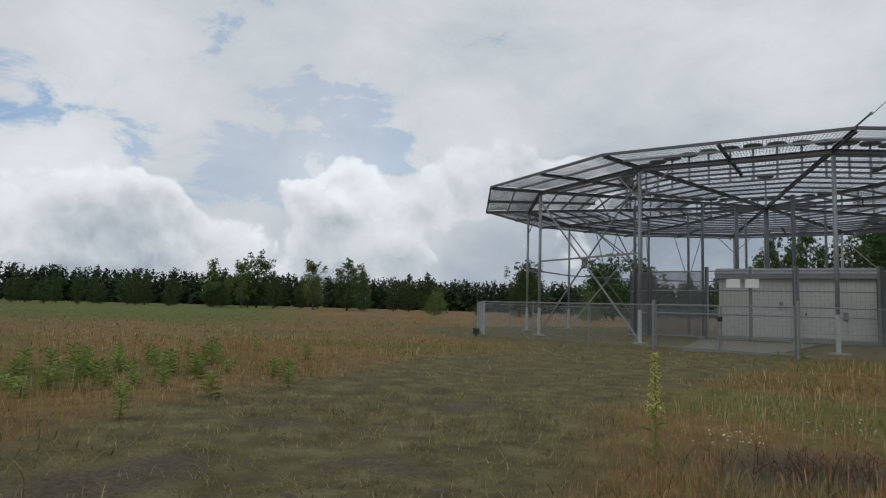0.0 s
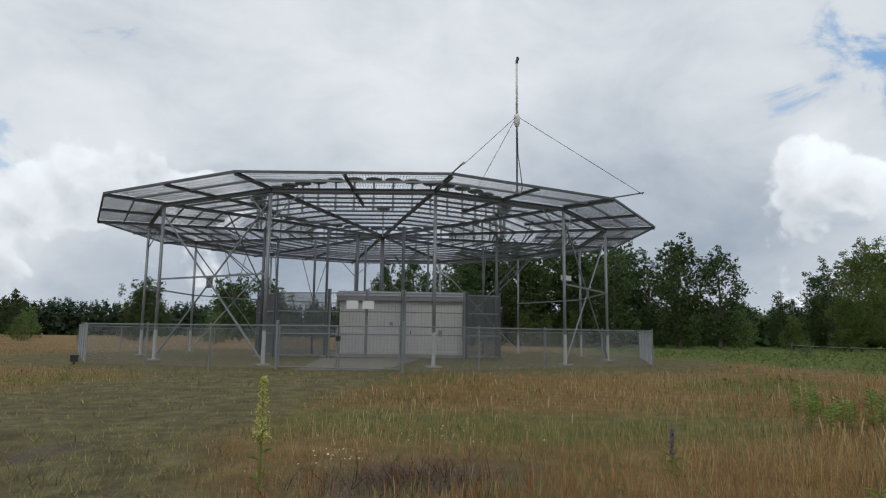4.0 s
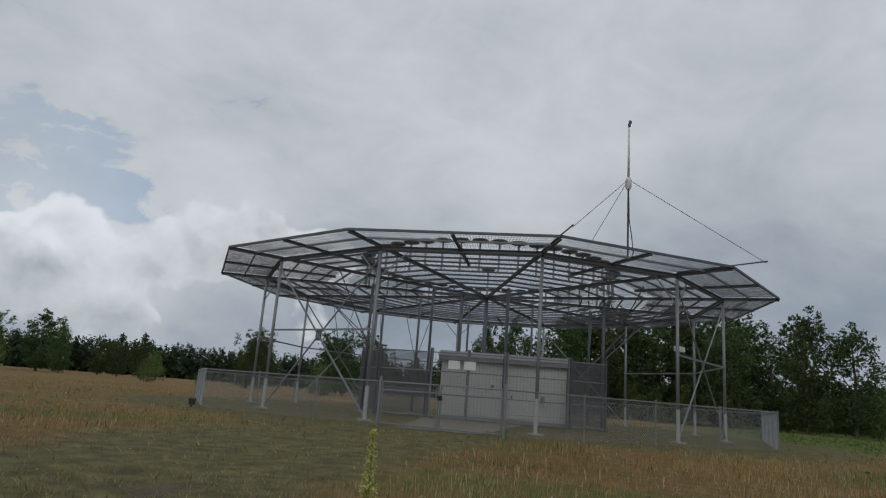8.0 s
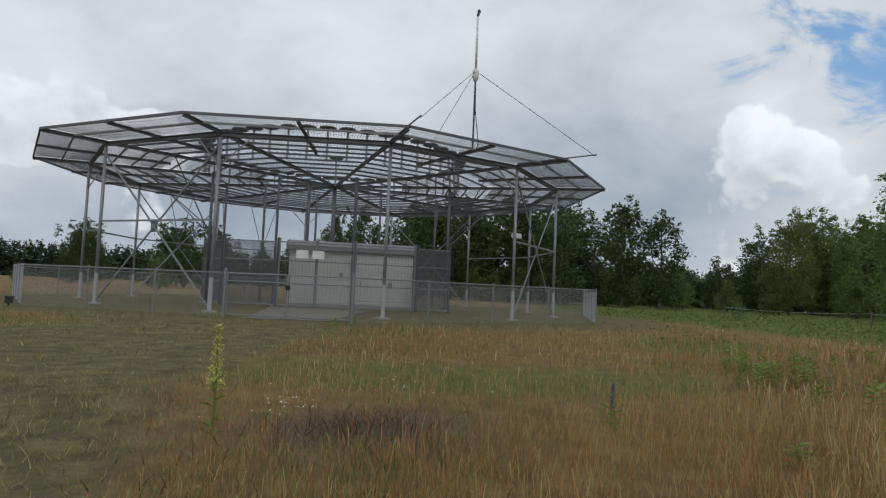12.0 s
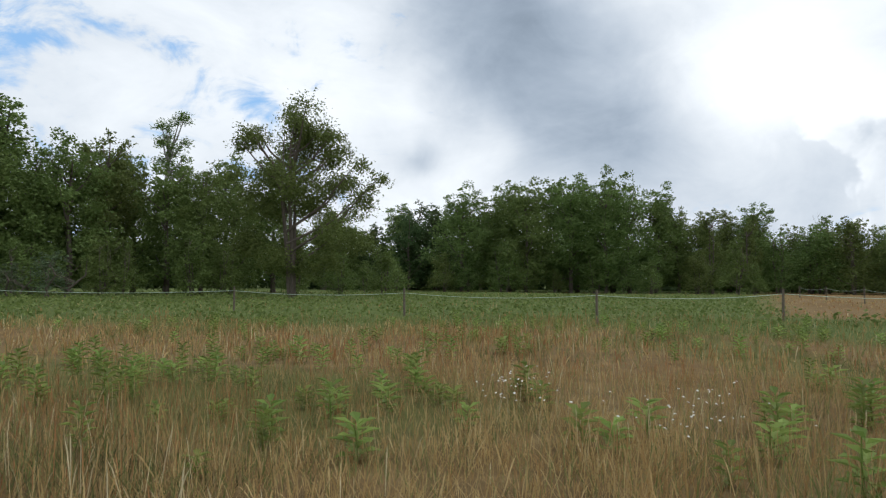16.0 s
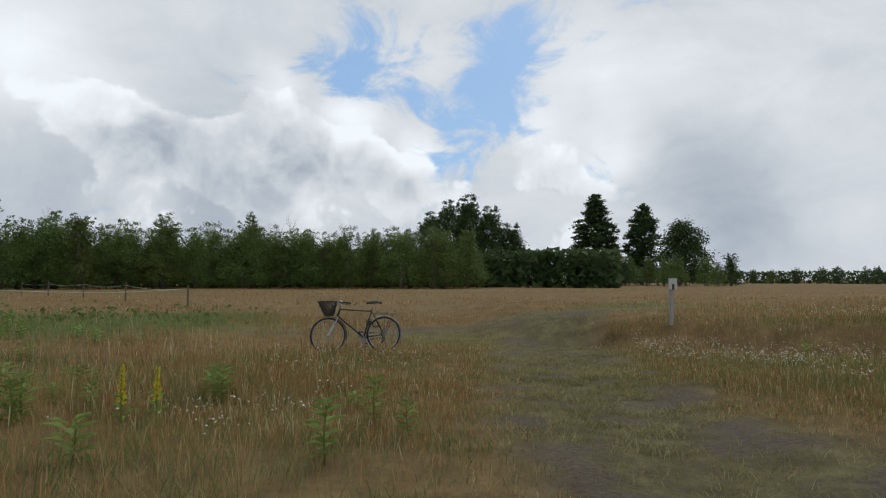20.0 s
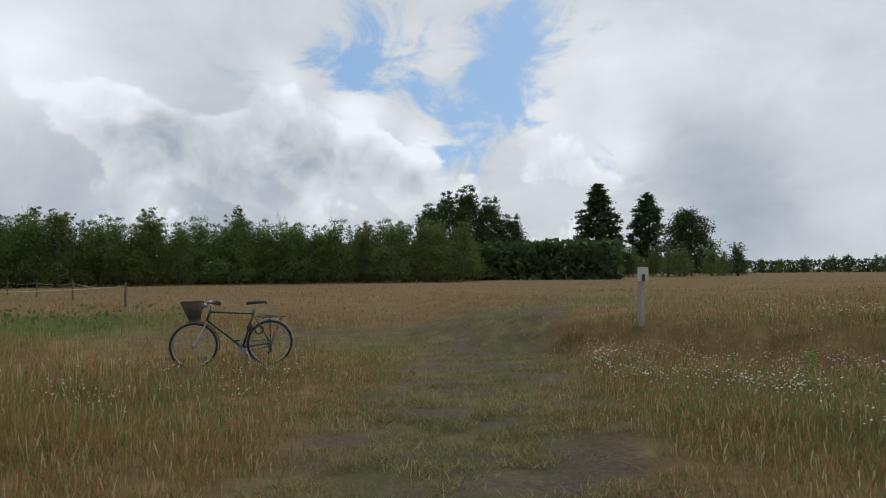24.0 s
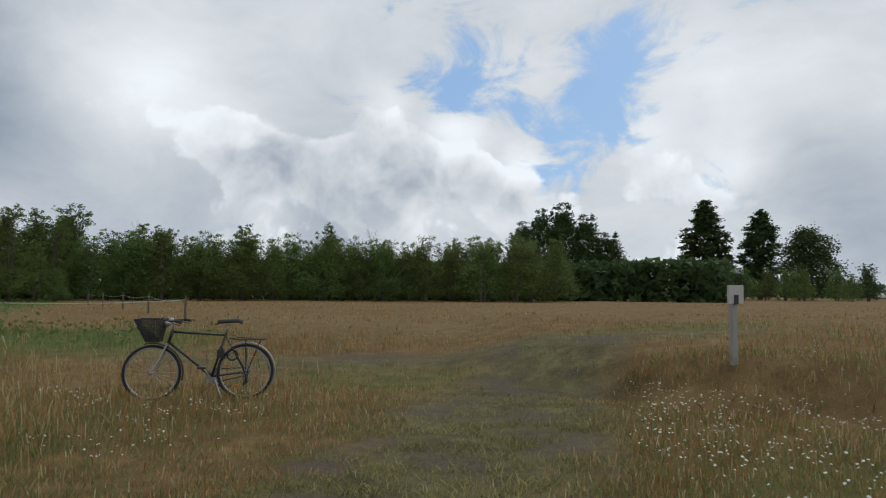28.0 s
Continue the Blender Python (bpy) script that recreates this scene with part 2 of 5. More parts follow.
def worn(name, light, dark, rough=0.6, metal=0.0, scale=6.0, grain=60.0, bump=0.15):
    """A plain surface with stains at one scale and grain at another."""
    m, nt, b = material(name, rough, metal)
    c = mixed(nt, tex(nt, scale), dark, light)
    c = mixed(nt, 0.35, c, ramp(nt, tex(nt, grain, 3), (0.3, dark), (0.7, light)), "MIX")
    nt.links.new(c, b.inputs["Base Color"])
    if bump:
        bumped(nt, b, tex(nt, grain, 3), bump, 0.004)
    return m


def island(nt):
    return nt.nodes.new("ShaderNodeNewGeometry").outputs["Random Per Island"]


def object_random(nt):
    return nt.nodes.new("ShaderNodeObjectInfo").outputs["Random"]


def leafy(name, *stops, rough=0.55, through=0.25, tint=0.0, patch=0.6):
    """Leaves or blades: colour by the single leaf, by the whole plant and by slow patches."""
    m, nt, b = material(name, rough)
    c = ramp(nt, island(nt), *stops)
    c = mixed(nt, 0.32, c, ramp(nt, tex(nt, patch, 4), (0.35, stops[0][1]), (0.65, stops[-1][1])))
    if tint:
        h = nt.nodes.new("ShaderNodeHueSaturation")
        mr = nt.nodes.new("ShaderNodeMapRange")
        mr.inputs[3].default_value, mr.inputs[4].default_value = 1 - tint, 1 + tint
        nt.links.new(object_random(nt), mr.inputs[0])
        nt.links.new(mr.outputs[0], h.inputs["Value"])
        mh = nt.nodes.new("ShaderNodeMapRange")
        mh.inputs[3].default_value, mh.inputs[4].default_value = 0.48, 0.515
        nt.links.new(object_random(nt), mh.inputs[0])
        nt.links.new(mh.outputs[0], h.inputs["Hue"])
        nt.links.new(c, h.inputs["Color"])
        c = h.outputs[0]
    nt.links.new(c, b.inputs["Base Color"])
    b.inputs["Specular IOR Level"].default_value = 0.12
    t = nt.nodes.new("ShaderNodeBsdfTranslucent")
    nt.links.new(c, t.inputs[0])
    mx = nt.nodes.new("ShaderNodeMixShader")
    mx.inputs[0].default_value = through
    nt.links.new(b.outputs[0], mx.inputs[1])
    nt.links.new(t.outputs[0], mx.inputs[2])
    nt.links.new(mx.outputs[0], nt.nodes["Material Output"].inputs[0])
    return m


GALV = worn("galvanised_steel", (0.31, 0.325, 0.335), (0.17, 0.18, 0.185), 0.5, 0.55, 3.0, 40)
DARKSTEEL = worn("dark_beam_steel", (0.15, 0.16, 0.175), (0.075, 0.08, 0.088), 0.55, 0.35, 2.0, 30)
WIRE = worn("wire_steel", (0.30, 0.31, 0.33), (0.18, 0.19, 0.20), 0.5, 0.5, 2.0, 30, 0)
CHAIN = worn("chain_link_wire", (0.42, 0.44, 0.46), (0.28, 0.30, 0.31), 0.5, 0.5, 1.5, 30, 0)
WHITEPAINT = worn("white_paint", (0.74, 0.74, 0.72), (0.52, 0.52, 0.50), 0.55, 0.0, 2.5, 40)
FOOTPAINT = worn("weathered_pale_paint", (0.44, 0.45, 0.45), (0.29, 0.30, 0.30), 0.6, 0.1, 3.5, 40)
PANEL = worn("shelter_panel", (0.62, 0.62, 0.59), (0.44, 0.44, 0.42), 0.6, 0.0, 1.2, 25)
ROOFGREY = worn("shelter_roof_sheet", (0.33, 0.33, 0.34), (0.20, 0.20, 0.21), 0.65, 0.2, 1.5, 20)
SCREEN = worn("screen_slat", (0.19, 0.20, 0.21), (0.11, 0.115, 0.12), 0.6, 0.3, 1.0, 20, 0)
PATHSOIL = worn("trodden_gravel", (0.20, 0.18, 0.145), (0.11, 0.10, 0.075), 0.95, 0.0, 1.1, 14, 0.4)
CONCRETE = worn("concrete", (0.36, 0.35, 0.32), (0.22, 0.21, 0.19), 0.9, 0.0, 1.5, 30)
GREYPOST = worn("grey_post", (0.40, 0.39, 0.37), (0.24, 0.23, 0.22), 0.8, 0.0, 4.0, 50)
PLATE = worn("sign_plate", (0.55, 0.54, 0.50), (0.40, 0.39, 0.36), 0.6, 0.0, 5.0, 40)
SIGNWHITE = worn("sign_white", (0.85, 0.85, 0.84), (0.72, 0.72, 0.71), 0.5, 0.0, 4.0, 40, 0)
SIGNGREY = worn("sign_print", (0.30, 0.31, 0.33), (0.22, 0.23, 0.25), 0.6, 0.0, 4.0, 40, 0)
BLACKPLASTIC = worn("black_plastic", (0.035, 0.035, 0.037), (0.016, 0.016, 0.017), 0.5, 0.0, 10, 80)
BARK = worn("bark", (0.16, 0.13, 0.10), (0.06, 0.05, 0.04), 0.95, 0.0, 4.0, 30, 0.5)
PALEBARK = worn("pale_bark", (0.34, 0.32, 0.29), (0.16, 0.15, 0.13), 0.9, 0.0, 3.0, 25, 0.4)
FENCEWOOD = worn("fence_wood", (0.17, 0.14, 0.10), (0.08, 0.065, 0.05), 0.9, 0.0, 5.0, 60, 0.4)
STRING = worn("fence_string", (0.40, 0.50, 0.40), (0.30, 0.38, 0.30), 0.7, 0.0, 3.0, 30, 0)

LEAF = leafy("leaves_mid", (0.0, (0.092, 0.138, 0.040)), (0.5, (0.130, 0.184, 0.054)), (1.0, (0.178, 0.235, 0.074)), tint=0.14, through=0.35)
LEAFDARK = leafy("leaves_dark", (0.0, (0.048, 0.080, 0.030)), (0.5, (0.068, 0.108, 0.040)), (1.0, (0.095, 0.140, 0.053)), tint=0.14, through=0.30)
LEAFGREY = leafy("leaves_grey", (0.0, (0.07, 0.105, 0.05)), (0.5, (0.10, 0.15, 0.075)), (1.0, (0.15, 0.20, 0.11)), tint=0.15)
# needle green raised a little, so the colour carries the distance haze
PINE = leafy("hazed_pine_needles", (0.0, (0.020, 0.036, 0.020)), (0.5, (0.030, 0.052, 0.026)), (1.0, (0.042, 0.068, 0.032)), patch=0.05, through=0.1)
TAN = leafy("dry_grass", (0.0, (0.23, 0.120, 0.046)), (0.35, (0.36, 0.215, 0.080)), (0.7, (0.45, 0.310, 0.125)), (1.0, (0.53, 0.42, 0.21)), rough=0.75, patch=0.35)
PALE = leafy("pale_ears", (0.0, (0.40, 0.30, 0.15)), (0.5, (0.52, 0.43, 0.25)), (1.0, (0.66, 0.58, 0.38)), rough=0.7, patch=0.4)
STRAW = leafy("straw_ears", (0.0, (0.36, 0.235, 0.095)), (0.5, (0.48, 0.345, 0.150)), (1.0, (0.60, 0.47, 0.24)), rough=0.75, patch=0.6)
RUST = leafy("rusty_stalks", (0.0, (0.20, 0.080, 0.034)), (0.5, (0.33, 0.152, 0.066)), (1.0, (0.45, 0.240, 0.104)), rough=0.75, patch=0.4)
MIDGRASS = leafy("green_grass", (0.0, (0.085, 0.120, 0.034)), (0.5, (0.165, 0.195, 0.062)), (1.0, (0.30, 0.305, 0.125)), rough=0.65, patch=0.5)
SHORTGRASS = leafy("mown_grass", (0.0, (0.11, 0.112, 0.038)), (0.5, (0.255, 0.240, 0.090)), (1.0, (0.50, 0.43, 0.20)), rough=0.7, patch=0.7)
BROWN = leafy("dead_stalks", (0.0, (0.045, 0.022, 0.012)), (0.5, (0.10, 0.05, 0.025)), (1.0, (0.17, 0.095, 0.05)), rough=0.85, through=0.1)
# olive grass; along the ditch its dark tone paints in the shadow line
DITCH = leafy("ditch_grass", (0.0, (0.050, 0.060, 0.024)), (0.5, (0.095, 0.100, 0.040)), (1.0, (0.170, 0.155, 0.068)), rough=0.7, patch=0.8)
GROWTH = leafy("low_growth_leaves", (0.0, (0.085, 0.125, 0.032)), (0.5, (0.140, 0.190, 0.052)), (1.0, (0.220, 0.270, 0.088)), through=0.35)
WEED = leafy("weed_leaves", (0.0, (0.115, 0.175, 0.040)), (0.5, (0.190, 0.265, 0.062)), (1.0, (0.300, 0.375, 0.105)), through=0.4, tint=0.2)
YELLOW = leafy("yellow_petals", (0.0, (0.55, 0.46, 0.04)), (1.0, (0.78, 0.68, 0.10)), rough=0.6)
PALEYELLOW = leafy("pale_yellow_buds", (0.0, (0.40, 0.40, 0.10)), (1.0, (0.62, 0.60, 0.22)), rough=0.6)
WHITEPETAL = leafy("white_petals", (0.0, (0.66, 0.66, 0.62)), (1.0, (0.84, 0.84, 0.80)), rough=0.6)
BLUEPETAL = leafy("violet_petals", (0.0, (0.13, 0.12, 0.18)), (1.0, (0.24, 0.22, 0.31)), rough=0.6)


# ---------------------------------------------------------------- mesh helpers
def mesh_of(name, verts, faces, mat):
    me = bpy.data.meshes.new(name)
    me.from_pydata([tuple(v) for v in verts], [], [tuple(f) for f in faces])
    if mat:
        me.materials.append(mat)
    me.update()
    return me


def mesh_np(name, verts, faces, mat, smooth=False):
    """Fast mesh from arrays; faces all have the same number of corners."""
    verts, faces = np.asarray(verts, np.float32), np.asarray(faces, np.int32)
    me = bpy.data.meshes.new(name)
    me.vertices.add(len(verts))
    me.vertices.foreach_set("co", verts.ravel())
    k = faces.shape[1]
    me.loops.add(faces.size)
    me.loops.foreach_set("vertex_index", faces.ravel())
    me.polygons.add(len(faces))
    me.polygons.foreach_set("loop_start", np.arange(0, faces.size, k, dtype=np.int32))
    if smooth:
        me.polygons.foreach_set("use_smooth", np.ones(len(faces), bool))
    me.materials.append(mat)
    me.update(calc_edges=True)
    return me


class Build:
    """Gathers simple solids into one mesh."""

    def __init__(self):
        self.v, self.f = [], []

    def add(self, verts, faces):
        n = len(self.v)
        self.v += [tuple(v) for v in verts]
        self.f += [tuple(i + n for i in f) for f in faces]
        return self

    def box(self, lo, hi, m=None):
        (a, b, c), (d, e, g) = lo, hi
        vs = [Vector(p) for p in ((a, b, c), (d, b, c), (d, e, c), (a, e, c), (a, b, g), (d, b, g), (d, e, g), (a, e, g))]
        if m:
            vs = [m @ v for v in vs]
        return self.add(vs, ((0, 3, 2, 1), (4, 5, 6, 7), (0, 1, 5, 4), (1, 2, 6, 5), (2, 3, 7, 6), (3, 0, 4, 7)))

    def bar(self, p, q, w, hgt=None):
        """A straight bar of rectangular section between two points."""
        p, q = Vector(p), Vector(q)
        hgt = w if hgt is None else hgt
        d = (q - p).normalized()
        up = Vector((0, 0, 1)) if abs(d.z) < 0.95 else Vector((0, 1, 0))
        s = d.cross(up).normalized() * (w / 2)
        u = s.cross(d).normalized() * (hgt / 2)
        vs = [e + a * s + b * u for e in (p, q) for a, b in ((-1, -1), (1, -1), (1, 1), (-1, 1))]
        return self.add(vs, ((0, 1, 2, 3), (7, 6, 5, 4), (0, 4, 5, 1), (1, 5, 6, 2), (2, 6, 7, 3), (3, 7, 4, 0)))

    def ibeam(self, p, q, w, hgt, t=0.02):
        p, q = Vector(p), Vector(q)
        up = Vector((0, 0, hgt / 2 - t / 2))
        self.bar(p + up, q + up, w, t).bar(p - up, q - up, w, t)
        return self.bar(p, q, t, hgt - 2 * t)

    def tube(self, pts, radii, n=8, caps=True):
        pts = [Vector(p) for p in pts]
        if isinstance(radii, (int, float)):
            radii = [radii] * len(pts)
        rings, ref = [], None
        for i, p in enumerate(pts):
            d = (pts[min(i + 1, len(pts) - 1)] - pts[max(i - 1, 0)]).normalized()
            if ref is None:
                ref = Vector((1, 0, 0)) if abs(d.x) < 0.8 else Vector((0, 1, 0))
            a = d.cross(ref).normalized()
            b = d.cross(a)
            rings.append([p + radii[i] * (math.cos(2 * math.pi * k / n) * a + math.sin(2 * math.pi * k / n) * b) for k in range(n)])
        vs = [v for r in rings for v in r]
        fs = [(i * n + k, i * n + (k + 1) % n, (i + 1) * n + (k + 1) % n, (i + 1) * n + k) for i in range(len(pts) - 1) for k in range(n)]
        if caps:
            fs += [tuple(range(n - 1, -1, -1)), tuple(range((len(pts) - 1) * n, len(pts) * n))]
        return self.add(vs, fs)

    def lathe(self, profile, centre=(0, 0, 0), n=16):
        """Profile of (radius, z) turned about the z axis."""
        c = Vector(centre)
        vs = [c + Vector((r * math.cos(2 * math.pi * k / n), r * math.sin(2 * math.pi * k / n), z)) for r, z in profile for k in range(n)]
        fs = [(i * n + k, i * n + (k + 1) % n, (i + 1) * n + (k + 1) % n, (i + 1) * n + k) for i in range(len(profile) - 1) for k in range(n)]
        return self.add(vs, fs)

    def ring(self, centre, radius, tube, axis="y", n=40, k=8):
        """A torus about an axis."""
        c, vs = Vector(centre), []
        for i in range(n):
            a = 2 * math.pi * i / n
            for j in range(k):
                b = 2 * math.pi * j / k
                r = radius + tube * math.cos(b)
                p = Vector((r * math.cos(a), tube * math.sin(b), r * math.sin(a))) if axis == "y" else Vector((r * math.cos(a), r * math.sin(a), tube * math.sin(b)))
                vs.append(c + p)
        fs = [(i * k + j, ((i + 1) % n) * k + j, ((i + 1) % n) * k + (j + 1) % k, i * k + (j + 1) % k) for i in range(n) for j in range(k)]
        return self.add(vs, fs)

    def mesh(self, name, mat, smooth=False):
        me = mesh_of(name, self.v, self.f, mat)
        if smooth:
            for p in me.polygons:
                p.use_smooth = True
        return me


def part(name, build, mat, parent, label="", smooth=False):
    me = build if isinstance(build, bpy.types.Mesh) else build.mesh(name, mat, smooth)
    ob = new(name, me)
    ob.parent = parent
    return tagged(ob, label)


def thing(name, at, label, category, group="", turn=0.0, data=None):
    ob = new(name, data)
    ob.matrix_basis = pose(*at, 0, 0, turn)
    return tagged(ob, label, category, group)


# ---------------------------------------------------------------- plan of the ground
HUB = Vector((15.60, 31.74, 0.0))          # centre of the antenna platform


def smooth01(x):
    x = np.clip(x, 0, 1)
    return x * x * (3 - 2 * x)


def wob(x, y, s, k=0.0):
    """Slow even wobble of the plan, between -1 and 1."""
    return (np.sin(x * s + 1.7 * np.sin(y * s * 0.73 + k) + k) + np.sin(y * s * 1.31 - 1.3 * np.sin(x * s * 0.61 - k) + 2 * k)) / 2


def height(x, y):
    x, y = np.asarray(x, float), np.asarray(y, float)
    bike = -0.22 * np.exp(-((x - 0.4) ** 2 + (y + 12.6) ** 2) / 40)
    lane = -0.05 * np.exp(-(lane_off(x, y) / 0.9) ** 2)
    edge = -12.3 - 1.0 * np.clip(x + 6.2, -4, 9)
    bank = 0.46 * smooth01((edge + .3 - y) / 1.5) * (1 - smooth01((-y - 20) / 22)) * smooth01((-x - 1.5) / 3.0)
    ditch = bank - 0.24 * np.exp(-((y - edge - 0.45) / 0.65) ** 2) * smooth01((-x - 3.0) / 2.0) * smooth01((x + 14) / 3)
    rough = 0.03 * wob(x, y, 1.1) + 0.06 * wob(x, y, 0.23, 1.0)
    near = smooth01((np.hypot(x - HUB.x, y - HUB.y) - 14) / 4)
    return bike + lane + ditch + rough * near


def lane_off(x, y):
    """Sideways distance from the mown track, which comes from the south, passes the camera and bends to the gate."""
    mid = np.interp(y, [-60, -18, -12, -6, -2, 3, 8, 13, 18, 24], [-14, -4.5, -3.0, -2.2, -1.9, -1.9, -0.6, 2.4, 6.5, 4.0])
    return x - mid


def zones(x, y):
    """Shares of tall dry grass, green growth, mown grass and bare ground."""
    x, y = np.asarray(x, float), np.asarray(y, float)
    r = np.hypot(x, y)
    w = wob(x, y, 0.35) * 0.6 + wob(x, y, 1.3, 2.0) * 0.35
    half = np.interp(y, [-60, -18, -8, 0, 4, 10, 16, 22], [1.5, 1.6, 1.75, 2.2, 2.6, 3.4, 5.0, 4.0])
    mown = smooth01((half + 0.45 * w - np.abs(lane_off(x, y))) / 1.1) * (y < 22) * smooth01((y + 18.3) / 1.5)
    cross = smooth01((1.0 + 0.3 * w - np.abs(y + 17.0 - 0.10 * (x + 4))) / 0.7) * smooth01((x + 9) / 2) * smooth01((5 - x) / 3)
    apron = smooth01((17.6 + w - np.hypot(x - HUB.x, y - HUB.y)) / 1.4)
    mown = np.maximum(np.maximum(mown, cross), apron)
    az = np.degrees(np.arctan2(x, y)) % 360
    edge = np.interp(az, [45, 60, 75, 90, 110, 125, 140, 155, 165, 172], [40, 27, 19, 17, 16, 15, 15, 14.5, 15, 18])
    green = smooth01((r - edge - 2 * w) / 5) * smooth01((az - 40) / 8) * smooth01((174 - az) / 6)
    stubble = smooth01((az - 147) / 4) * smooth01((300 - az) / 10) * smooth01((-y - 20.5 - 0.9 * w) / 2)
    green = green * (1 - stubble)
    patchy = smooth01((wob(x, y, 0.55, 4.0) - 0.25) / 0.5) * 0.55
    green = np.maximum(green, patchy * (1 - stubble) * (r < 45))
    green = np.maximum(green, .8 * smooth01((az - 305) / 8) * smooth01((350 - az) / 8) * smooth01((r - 34 - 5 * w) / 10))
    green = green * (1 - mown)
    bare = np.exp(-(((x - 2.75) / 1.0) ** 2 + ((y - 4.8) / 0.7) ** 2)) * 1.2
    rut = np.exp(-((np.abs(lane_off(x, y)) - 0.75) / 0.42) ** 2) * (y < 8) * (y > -18) * smooth01((wob(x, y, 2.6, 3.0) + .6 * wob(x, y, 6.1, 1.0) - .15) / .5)
    yard = smooth01((14.6 + 0.4 * w - np.hypot(x - HUB.x, y - HUB.y)) / 1.0) * smooth01(0.35 + 1.3 * wob(x, y, 0.5, 6.0))
    scuff = smooth01((wob(x * .8, y * 2.2, 2.1, 5.0) + .7 * wob(x, y, 5.3, 2.0) - .45) / .5) * smooth01((1.5 - np.abs(lane_off(x, y))) / .5) * (y < -1) * (y > -18)
    turn = np.exp(-(((x + .6) / 1.2) ** 2 + ((y + 17.6) / .4) ** 2))
    bare = np.clip(np.maximum.reduce([bare, 0.85 * rut, 0.25 * yard, .9 * scuff, turn]), 0, 1)
    tall = np.clip(1 - mown - green, 0, 1)
    return tall, green, mown, bare, stubble


def build_ground():
    turns, radii = 360, np.concatenate([[0.05], np.geomspace(0.4, 3000, 190)])
    a = np.linspace(0, 2 * np.pi, turns, endpoint=False)
    rr, aa = np.meshgrid(radii, a, indexing="ij")
    x, y = rr * np.sin(aa), rr * np.cos(aa)
    z = height(x, y) * (rr < 400)
    verts = np.stack([x, y, z], -1).reshape(-1, 3)
    i, k = np.meshgrid(np.arange(len(radii) - 1), np.arange(turns), indexing="ij")
    n = (k + 1) % turns
    quads = np.stack([i * turns + k, (i + 1) * turns + k, (i + 1) * turns + n, i * turns + n], -1).reshape(-1, 4)[:, ::-1]
    m, nt, b = material("meadow_soil", 0.95)
    at = nt.nodes.new("ShaderNodeAttribute")
    at.attribute_name = "growth"
    sep = nt.nodes.new("ShaderNodeSeparateColor")
    nt.links.new(at.outputs["Color"], sep.inputs[0])
    grain, mid, slow = tex(nt, 22, 6, 0.7), tex(nt, 2.2, 5, 0.65), tex(nt, 0.13, 4, 0.6)
    tan = ramp(nt, mid, (0.25, (0.055, 0.035, 0.017)), (0.5, (0.18, 0.116, 0.048)), (0.75, (0.36, 0.255, 0.112)))
    tan = mixed(nt, 0.4, tan, ramp(nt, slow, (0.3, (0.23, 0.135, 0.06)), (0.7, (0.33, 0.25, 0.13))))
    green = ramp(nt, mid, (0.25, (0.065, 0.095, 0.026)), (0.5, (0.115, 0.155, 0.045)), (0.75, (0.18, 0.20, 0.072)))
    mown = ramp(nt, mid, (0.25, (0.064, 0.056, 0.032)), (0.5, (0.155, 0.138, 0.066)), (0.75, (0.27, 0.240, 0.115)))
    fleck = ramp(nt, tex(nt, 6.5, 6, 0.75), (0.54, (0, 0, 0)), (0.63, (1, 1, 1)))
    fleck2 = mixed(nt, 1.0, fleck, sep.outputs[2], "MULTIPLY")
    bare = ramp(nt, grain, (0.25, (0.08, 0.062, 0.048)), (0.75, (0.19, 0.155, 0.125)))
    c = mixed(nt, sep.outputs[1], tan, green)
    c = mixed(nt, sep.outputs[2], c, mown)
    c = mixed(nt, fleck2, c, bare)
    c = mixed(nt, at.outputs["Alpha"], c, bare)
    c = mixed(nt, 0.5, c, ramp(nt, grain, (0.25, (0.35, 0.33, 0.30)), (0.7, (1.0, 1.0, 1.0))), "MULTIPLY")
    nt.links.new(c, b.inputs["Base Color"])
    b.inputs["Specular IOR Level"].default_value = 0.1
    bumped(nt, b, grain, 0.8, 0.05)
    me = mesh_np("ground", verts, quads, m, True)
    tall, grn, mow, bar, _ = zones(verts[:, 0], verts[:, 1])
    col = me.color_attributes.new("growth", "FLOAT_COLOR", "POINT")
    col.data.foreach_set("color", np.stack([tall, grn, mow, bar], -1).astype(np.float32).ravel())
    return tagged(new("ground", me), "meadow of dry orange and green grass with a mown track", "ground", "", "structure")


build_ground()



# ---------------------------------------------------------------- antenna platform
SIDES, RIM, POSTS, DECK = 12, 14.39, 11.99, 6.62


def spoke(k, r, z=0.0):
    a = radians(286.8 - 30 * k)
    return Vector((r * math.sin(a), r * math.cos(a), z))


def chord(k, r, z=0.0):
    """On the straight side between spokes, k may be fractional."""
    i = math.floor(k)
    return spoke(i, r, z).lerp(spoke(i + 1, r, z), k - i)


